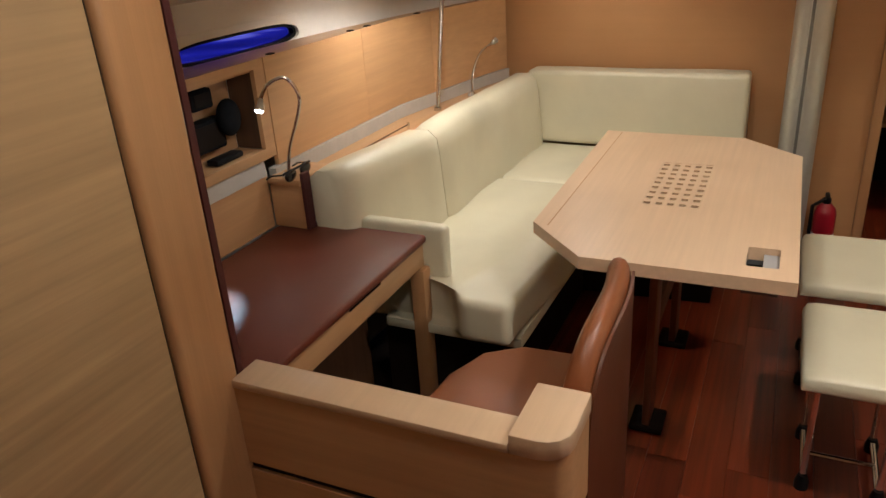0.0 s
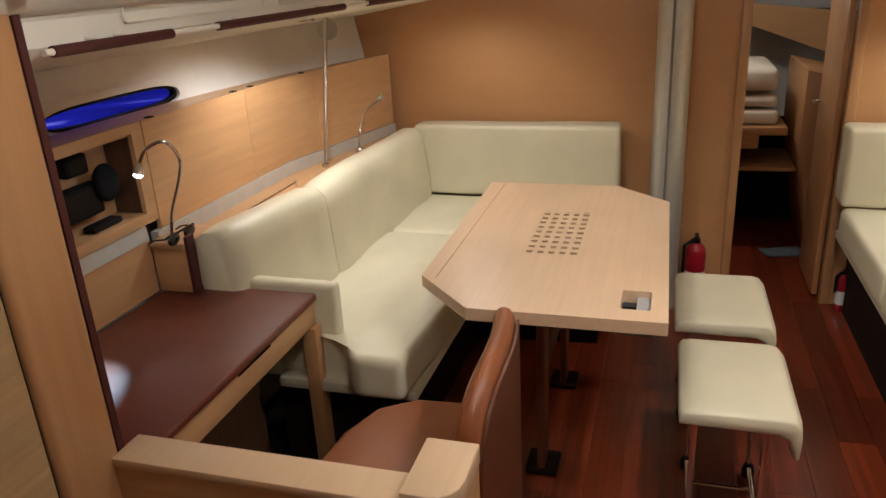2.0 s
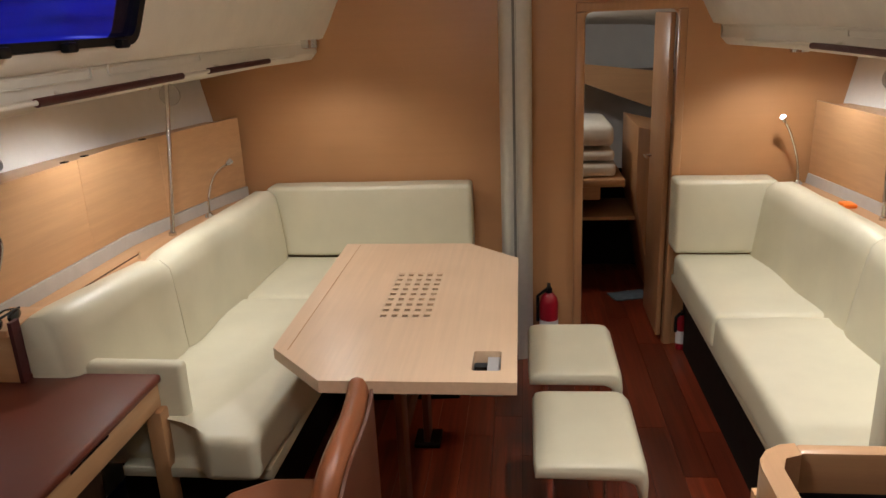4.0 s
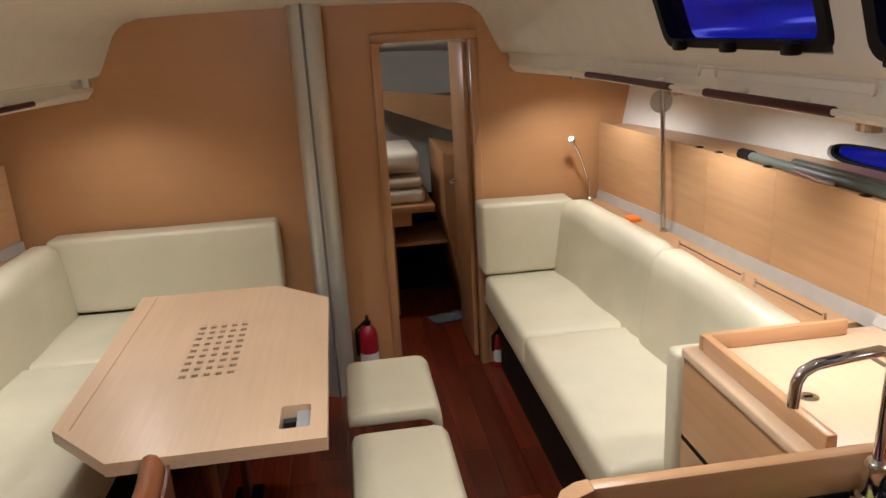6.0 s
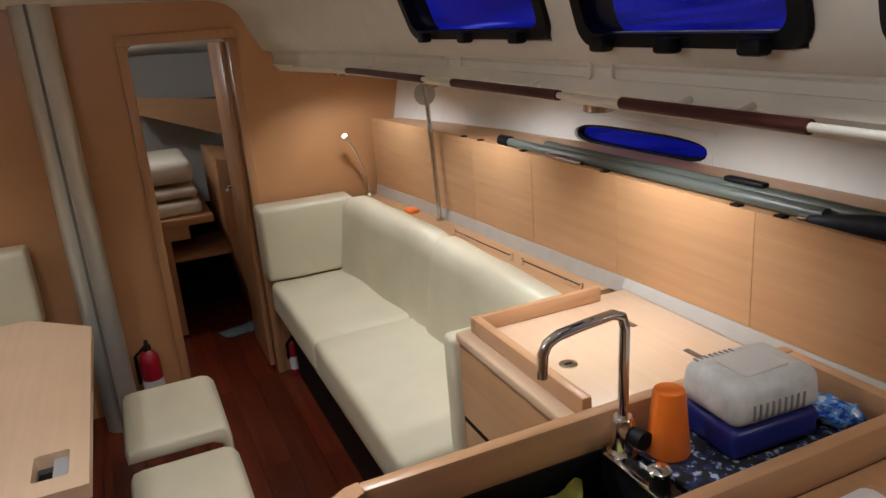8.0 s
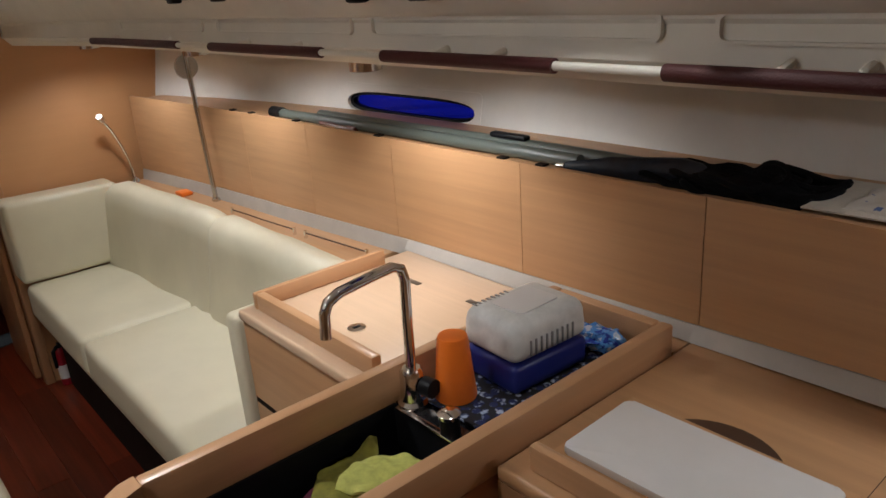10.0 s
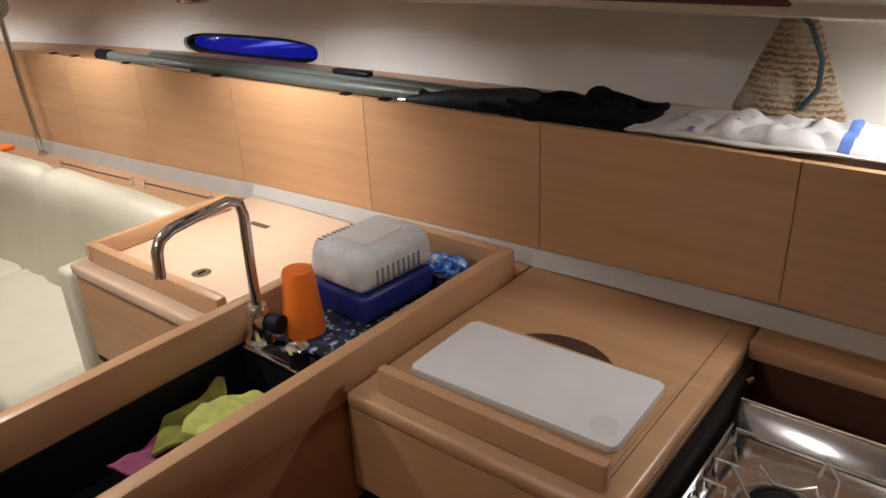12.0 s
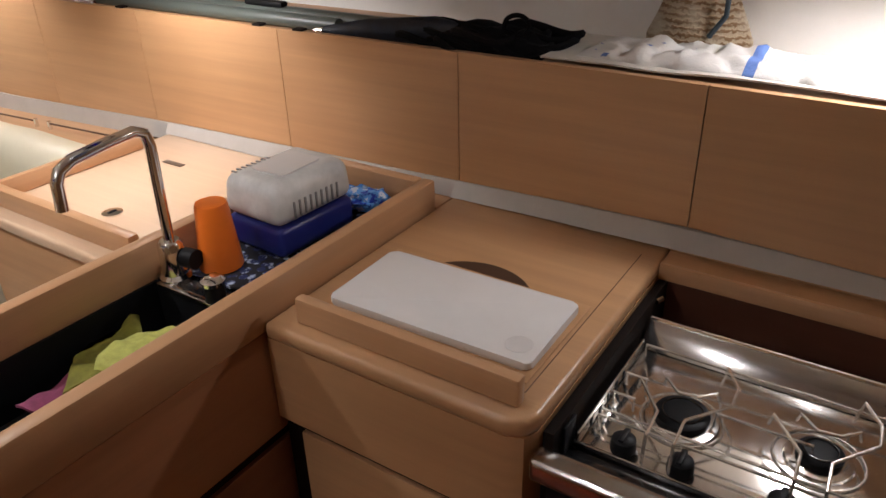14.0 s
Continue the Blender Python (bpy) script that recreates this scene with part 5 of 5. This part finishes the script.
for v in bm.verts:
    v.co.z += 0.004 + 0.004 * noise.noise(v.co * 12)
    v.co.x += 0.015 * noise.noise(v.co * 5)
ex = bmesh.ops.extrude_face_region(bm, geom=bm.faces[:])
bmesh.ops.translate(bm, verts=[g for g in ex["geom"] if isinstance(g, bmesh.types.BMVert)], vec=(0, 0, 0.003))
part("cloth", bm, plain("white_cloth", (0.62, 0.59, 0.54), 0.9, 0, 0.06, 50, 0.2), tw, "flat white cloth", 60)
solid("binocular_case", box(B(), 1.16, 1.24, -3.60, -3.505, 1.199, 1.30, 0.02, 3), BLACK, "small black rounded case on the shelf", "case")

# net bag with a cord, hung under the side deck
NETTING, n_, l_, p_ = nodes_of("net_cloth")
co_ = n_.new("ShaderNodeTexCoord")
nz = noise_of(n_, l_, co_.outputs["Object"], 14, 3)
weave_ = n_.new("ShaderNodeTexWave")
weave_.bands_direction = "Z"
weave_.inputs["Scale"].default_value, weave_.inputs["Distortion"].default_value = 28, 5.0
weave_.inputs["Detail"].default_value, weave_.inputs["Detail Scale"].default_value = 3, 4.0
l_.new(co_.outputs["Object"], weave_.inputs["Vector"])
c_ = mixed(n_, l_, (0.40, 0.31, 0.21, 1), (0.20, 0.115, 0.055, 1), ramp_of(n_, l_, weave_.outputs["Fac"], 0.35, 0.75))
l_.new(mixed(n_, l_, c_, (0.46, 0.40, 0.31, 1), ramp_of(n_, l_, nz, 0.45, 0.65)), p_.inputs["Base Color"])
bump_of(n_, l_, p_, weave_.outputs["Fac"], 0.5, 0.004)
p_.inputs["Roughness"].default_value = 0.85
ng = thing("net_bag", (1.36, -3.16, 1.21), "beige patterned mesh bag hanging under the side deck", "bag")
bm = B()
rings = []
for z, hw, dp in ((1.41, 0.020, 0.010), (1.37, 0.038, 0.02), (1.32, 0.058, 0.03), (1.27, 0.080, 0.04), (1.23, 0.098, 0.045), (1.205, 0.100, 0.040)):
    rings.append([bm.verts.new((1.37 + dp * math.cos(2 * math.pi * k / 24) + 0.008 * noise.noise(Vector((k, z * 20, 1))), -3.165 + (hw + 0.008 * noise.noise(Vector((k, z * 30, 5)))) * math.sin(2 * math.pi * k / 24), z)) for k in range(24)])
for A_, C_ in zip(rings, rings[1:]):
    for k in range(24):
        bm.faces.new((A_[k], A_[(k + 1) % 24], C_[(k + 1) % 24], C_[k]))
bm.faces.new(rings[0])
bm.faces.new(rings[-1])
part("bag", bm, NETTING, ng, "", 60)
part("cord", tube(B(), [(1.33, -3.165, 1.41), (1.32, -3.195, 1.385), (1.315, -3.222, 1.33), (1.318, -3.222, 1.28), (1.325, -3.195, 1.24)], 0.005, 8), plain("slate_cord", (0.030, 0.050, 0.065), 0.6), ng, "slate blue hoop cord")

# orange clip on the settee shelf
solid("orange_float", box(B(), 0.985, 1.035, -0.56, -0.49, FS(-0.5) - 0.0465, FS(-0.5) - 0.030, 0.006, 3), ORANGE, "small orange float on the settee shelf", "float")


# ---- tie rods with round deck plates ----
def tie_rod(x, y, z0, z1, lean):
    root = thing("tie_rod", (x, y, z0), "slim steel tie rod from deck to shelf with a round plate", "tie rod", "tie rods")
    part("rod", tube(B(), [(x, y, z0), (x + lean[0], y + lean[1], z1)], 0.0090, 10), STEEL, root)
    part("collar", lathe(B(), [(0.016, z0), (0.016, z0 + 0.012), (0.010, z0 + 0.016)], x, y, 14), STEEL, root)
    part("plate", tube(B(), [(x + lean[0], y + lean[1] + 0.006, z1 - 0.06), (x + lean[0], y + lean[1] + 0.014, z1 - 0.06)], 0.045, 20), STRIP, root, "pale round plate")


tie_rod(1.05, -0.745, FS(-0.7) - 0.047, 1.425, (0.0, 0.05))
tie_rod(-1.745, -0.73, FP(-0.7) - 0.053, 1.44, (0.0, 0.15))


# ---- gooseneck lamps ----
def gooseneck(points, lit, label, z_foot, aim=None):
    x, y, _ = points[0]
    root = thing("reading_lamp", (x, y, z_foot), label, "reading lamp", "gooseneck lamps")
    part("foot", lathe(B(), [(0.020, z_foot), (0.020, z_foot + 0.010), (0.010, z_foot + 0.022)], x, y, 16), CHROME, root)
    curve = []
    P = [Vector(q) for q in points]
    for i in range(len(P) - 1):
        a, b, c, d = P[max(0, i - 1)], P[i], P[i + 1], P[min(len(P) - 1, i + 2)]
        for s in range(6):
            t = s / 6
            curve.append(0.5 * ((2 * b) + (c - a) * t + (2 * a - 5 * b + 4 * c - d) * t * t + (3 * b - a - 3 * c + d) * t ** 3))
    curve.append(P[-1])
    part("neck", tube(B(), curve, 0.0055, 8), STEEL, root)
    d = (Vector(aim) - P[-1]).normalized() if aim else (P[-1] - P[-2]).normalized()
    part("head", tube(B(), [P[-1], P[-1] + d * 0.012, P[-1] + d * 0.034], 0.012, 14, radii=[0.008, 0.013, 0.016]), CHROME, root)
    part("lens", tube(B(), [P[-1] + d * 0.0342, P[-1] + d * 0.038, P[-1] + d * 0.042], 0.012, 14, radii=[0.0125, 0.012, 0.007]), lit or WHITE_PLASTIC, root, "bright LED lens" if lit else "unlit lens").visible_shadow = False
    return P[-1] + d * 0.056, d


at, d = gooseneck([(-1.788, -1.765, 0.852), (-1.762, -1.772, 0.95), (-1.700, -1.785, 1.07), (-1.682, -1.800, 1.13), (-1.702, -1.825, 1.18), (-1.745, -1.850, 1.165), (-1.764, -1.868, 1.128)], LAMP_COOL, "chrome gooseneck chart lamp with a bright white LED", 0.852, (-1.80, -2.05, 0.682))
spot("chart_led", at, (-1.70, -2.40, 0.682), 300.0, 30, 1.0, 0.01, (0.32, 0.68, 1.0))
gooseneck([(0.965, -0.085, FS(-0.1) - 0.047), (0.955, -0.095, 0.93), (0.935, -0.105, 1.00), (0.905, -0.11, 1.08), (0.875, -0.125, 1.13)], LAMP_FAINT, "gooseneck reading lamp with a lit LED on the bulkhead corner", FS(-0.1) - 0.047)
gooseneck([(-1.70, -0.45, FP(-0.4) - 0.053), (-1.695, -0.44, 0.92), (-1.68, -0.38, 1.00), (-1.655, -0.30, 1.03)], None, "chrome gooseneck reading lamp, switched off, behind the settee", FP(-0.4) - 0.053)

# glasses on the lamp ledge
sg = thing("sunglasses", (-1.775, -1.75, 0.8525), "black sunglasses folded on the ledge by the chart lamp", "sunglasses")
for y in (-1.800, -1.720):
    bm = B()
    bmesh.ops.create_uvsphere(bm, u_segments=14, v_segments=8, radius=1, matrix=Matrix.Translation((-1.752, y, 0.873)) @ Matrix.Diagonal((0.008, 0.030, 0.020, 1)))
    part("lens", bm, BLACK_GLOSS, sg)
part("frame", tube(B(), [(-1.755, -1.830, 0.885), (-1.749, -1.760, 0.888), (-1.755, -1.690, 0.885)], 0.004, 6), BLACK, sg)
for y in (-1.830, -1.690):
    part("arm", tube(B(), [(-1.755, y, 0.883), (-1.81, y + 0.01, 0.872), (-1.835, y + 0.015, 0.858)], 0.003, 6), BLACK, sg)

# ---- instrument cubby over the chart table ----
ic = thing("instrument_cubby", (-1.86, -2.2, 0.88), "oak cubby with black marine instruments above the chart table", "instrument panel")
fnp = lambda u, v, w: (-1.862 - 0.016 + w, u, v)
part("front", plate(B(), [(-2.565, 0.906), (-1.712, 0.906), (-1.712, 1.215), (-2.565, 1.215)], [[(-2.50, 0.938), (-1.760, 0.938), (-1.760, 1.187), (-2.50, 1.187)]], fnp, 0.016), WOOD_Y, ic)
part("back", box(B(), -1.985, -1.975, -2.50, -1.760, 0.938, 1.187), WOOD_Y, ic)
part("side", box(B(), -1.974, -1.879, -1.759, -1.747, 0.938, 1.187), DARK_WOOD, ic, "dark reddish side board")
part("floor_board", box(B(), -1.974, -1.879, -2.50, -1.761, 0.926, 0.9375), WOOD_Y, ic)
for y, z, w, hh in ((-1.925, 1.130, 0.09, 0.06), (-1.93, 1.020, 0.16, 0.095), (-2.16, 1.06, 0.18, 0.15)):
    ins = part("instrument", box(B(), -1.974, -1.930, y - w / 2, y + w / 2, z - hh / 2, z + hh / 2, 0.008), CORD, ic, "black instrument")
    part("display", box(B(), -1.9298, -1.928, y - w / 2 + 0.012, y + w / 2 - 0.012, z - hh / 2 + 0.012, z + hh / 2 - 0.012), KICK, ins)
bm = B()
bmesh.ops.create_uvsphere(bm, u_segments=18, v_segments=12, radius=0.050, matrix=Matrix.Translation((-1.915, -1.845, 1.060)) @ Matrix.Diagonal((0.6, 0.9, 1.15, 1)))
part("handset", bm, CORD, ic, "round black speaker")
part("handset", box(B(), -1.93, -1.885, -1.96, -1.84, 0.939, 0.958, 0.006), BLACK, ic, "black handset")


# ---- fire extinguishers ----
def extinguisher(x, y, h, r, z0, label):
    root = thing("fire_extinguisher", (x, y, z0), label, "fire extinguisher", "fire extinguishers")
    part("cylinder", lathe(B(), [(r * 0.9, z0), (r, z0 + 0.01), (r, z0 + h * 0.72), (r * 0.85, z0 + h * 0.80), (r * 0.4, z0 + h * 0.86)], x, y, 24), RED, root)
    part("label", lathe(B(), [(r + 0.001, z0 + h * 0.16), (r + 0.001, z0 + h * 0.48)], x, y, 24), WHITE_PLASTIC, root, "white paper label")
    part("valve", lathe(B(), [(r * 0.38, z0 + h * 0.861), (r * 0.38, z0 + h * 0.92), (r * 0.2, z0 + h * 0.93)], x, y, 12), BLACK, root)
    part("handle", box(B(), x - r * 0.2, x + r * 0.2, y - r * 1.2, y + r * 0.6, z0 + h * 0.931, z0 + h * 0.975, 0.004), BLACK, root)
    part("hose", tube(B(), [(x - r * 0.3, y, z0 + h * 0.9), (x - r * 1.2, y - 0.01, z0 + h * 0.82), (x - r * 1.2, y - 0.01, z0 + h * 0.45)], 0.008, 8), BLACK, root)


extinguisher(-0.165, -0.09, 0.365, 0.046, 0.0, "red fire extinguisher with a white label standing by the mast")
extinguisher(0.490, -0.06, 0.21, 0.024, 0.0, "small red extinguisher in the shade under the settee's end")

# ---- forward cabin ----
fbt = thing("berth", (0.1, 1.2, 0), "forward berth with an oak front and dark lockers", "berth")
part("top", box(B(), -0.43, 0.30, 0.72, 2.25, 0.655, 0.70, 0.006), WOOD_X, fbt)
part("front", box(B(), -0.43, 0.16, 0.73, 0.75, 0.58, 0.654), WOOD_X, fbt)
part("side_front", box(B(), -0.43, 0.055, 0.735, 0.75, 0.02, 0.579), WOOD_X, fbt)
part("shelf", box(B(), 0.056, 0.372, 0.78, 1.25, 0.44, 0.462, 0.003), WOOD_X, fbt)
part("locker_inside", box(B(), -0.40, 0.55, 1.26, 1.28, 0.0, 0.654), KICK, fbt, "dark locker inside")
cs = thing("cushion_stack", (0.07, 0.95, 0.70), "stack of white folded cushions on the berth", "cushions")
for z0, z1, x1, y0 in ((0.701, 0.79, 0.255, 0.76), (0.792, 0.862, 0.245, 0.77), (0.885, 1.005, 0.235, 0.775)):
    bm = box(B(), -0.18, x1, y0, 1.35, z0, z1, 0.032, 4)
    puffed(bm, 0.012, 3)
    part("cushion", bm, plain("white_cotton", (0.70, 0.66, 0.58), 0.8, 0, 0.05, 20, 0.2) if z0 < 0.75 else bpy.data.materials["white_cotton"], cs, "", 60)
lk = thing("locker", (0.46, 0.9, 0), "oak hanging locker with a chrome catch in the forward cabin", "locker")
part("body", prism(B(), [(0.455, 0.0), (0.70, 0.0), (0.70, 0.93), (0.345, 1.02), (0.345, 0.62)], "y", 0.60, 1.25, 0.004), WOOD_TRIM, lk)
part("catch", tube(B(), [(0.455, 0.600, 0.83), (0.455, 0.575, 0.83), (0.425, 0.575, 0.832)], 0.007, 8), CHROME, lk, "chrome catch")
solid("cabin_shelf_front", prism(B(), [(0.02, 1.215), (0.02, 1.315), (0.80, 1.215), (0.80, 0.915)], "y", 1.55, 1.57), WOOD_X, "oak fascia of a shelf in the forward cabin", "shelf", kind="structure")
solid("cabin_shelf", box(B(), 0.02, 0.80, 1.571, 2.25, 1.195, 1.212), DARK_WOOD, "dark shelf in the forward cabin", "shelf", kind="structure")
bm = B()
bmesh.ops.create_grid(bm, x_segments=14, y_segments=10, size=0.5, matrix=Matrix.Translation((0.335, 0.66, 0.008)) @ Matrix.Rotation(0.3, 4, "Z") @ Matrix.Diagonal((0.22, 0.13, 1, 1)))
for v in bm.verts:
    v.co.z += 0.012 * abs(noise.noise(v.co * 14))
ex = bmesh.ops.extrude_face_region(bm, geom=bm.faces[:])
bmesh.ops.translate(bm, verts=[g for g in ex["geom"] if isinstance(g, bmesh.types.BMVert)], vec=(0, 0, -0.006))
solid("floor_cloth", bm, plain("slate_cloth", (0.10, 0.13, 0.16), 0.9, 0, 0.2, 40, 0.3), "slate blue cloth lying on the cabin floor", "cloth")

# ---- floorboards ----
PW = 0.118
rng = random.Random(7)
mesh_cache = {}
x = -1.36
boards = []
while x < 0.62:
    y = 1.60 - rng.uniform(0, 0.8)
    boards.append((x, 1.60, y))
    while y > -4.3:
        y2 = max(-4.33, y - rng.choice((0.9, 1.15, 1.4)))
        boards.append((x, y, y2))
        y = y2
    x += PW
for x, a, b in boards:
    L = round(a - b, 1) or 0.1
    if L not in mesh_cache:
        bm = B()
        box(bm, 0.0006, PW - 0.0006, -L + 0.0006, -0.0006, -0.012, 0.0)
        me = bpy.data.meshes.new("floor_board")
        bm.to_mesh(me)
        bm.free()
        me.materials.append(FLOOR_WOOD)
        mesh_cache[L] = me
    ob = new("floor_board", mesh_cache[L])
    ob.location = (x, a, 0)
    ob.scale = (1, (a - b) / L, 1)
    ob.parent = FLOOR_OB
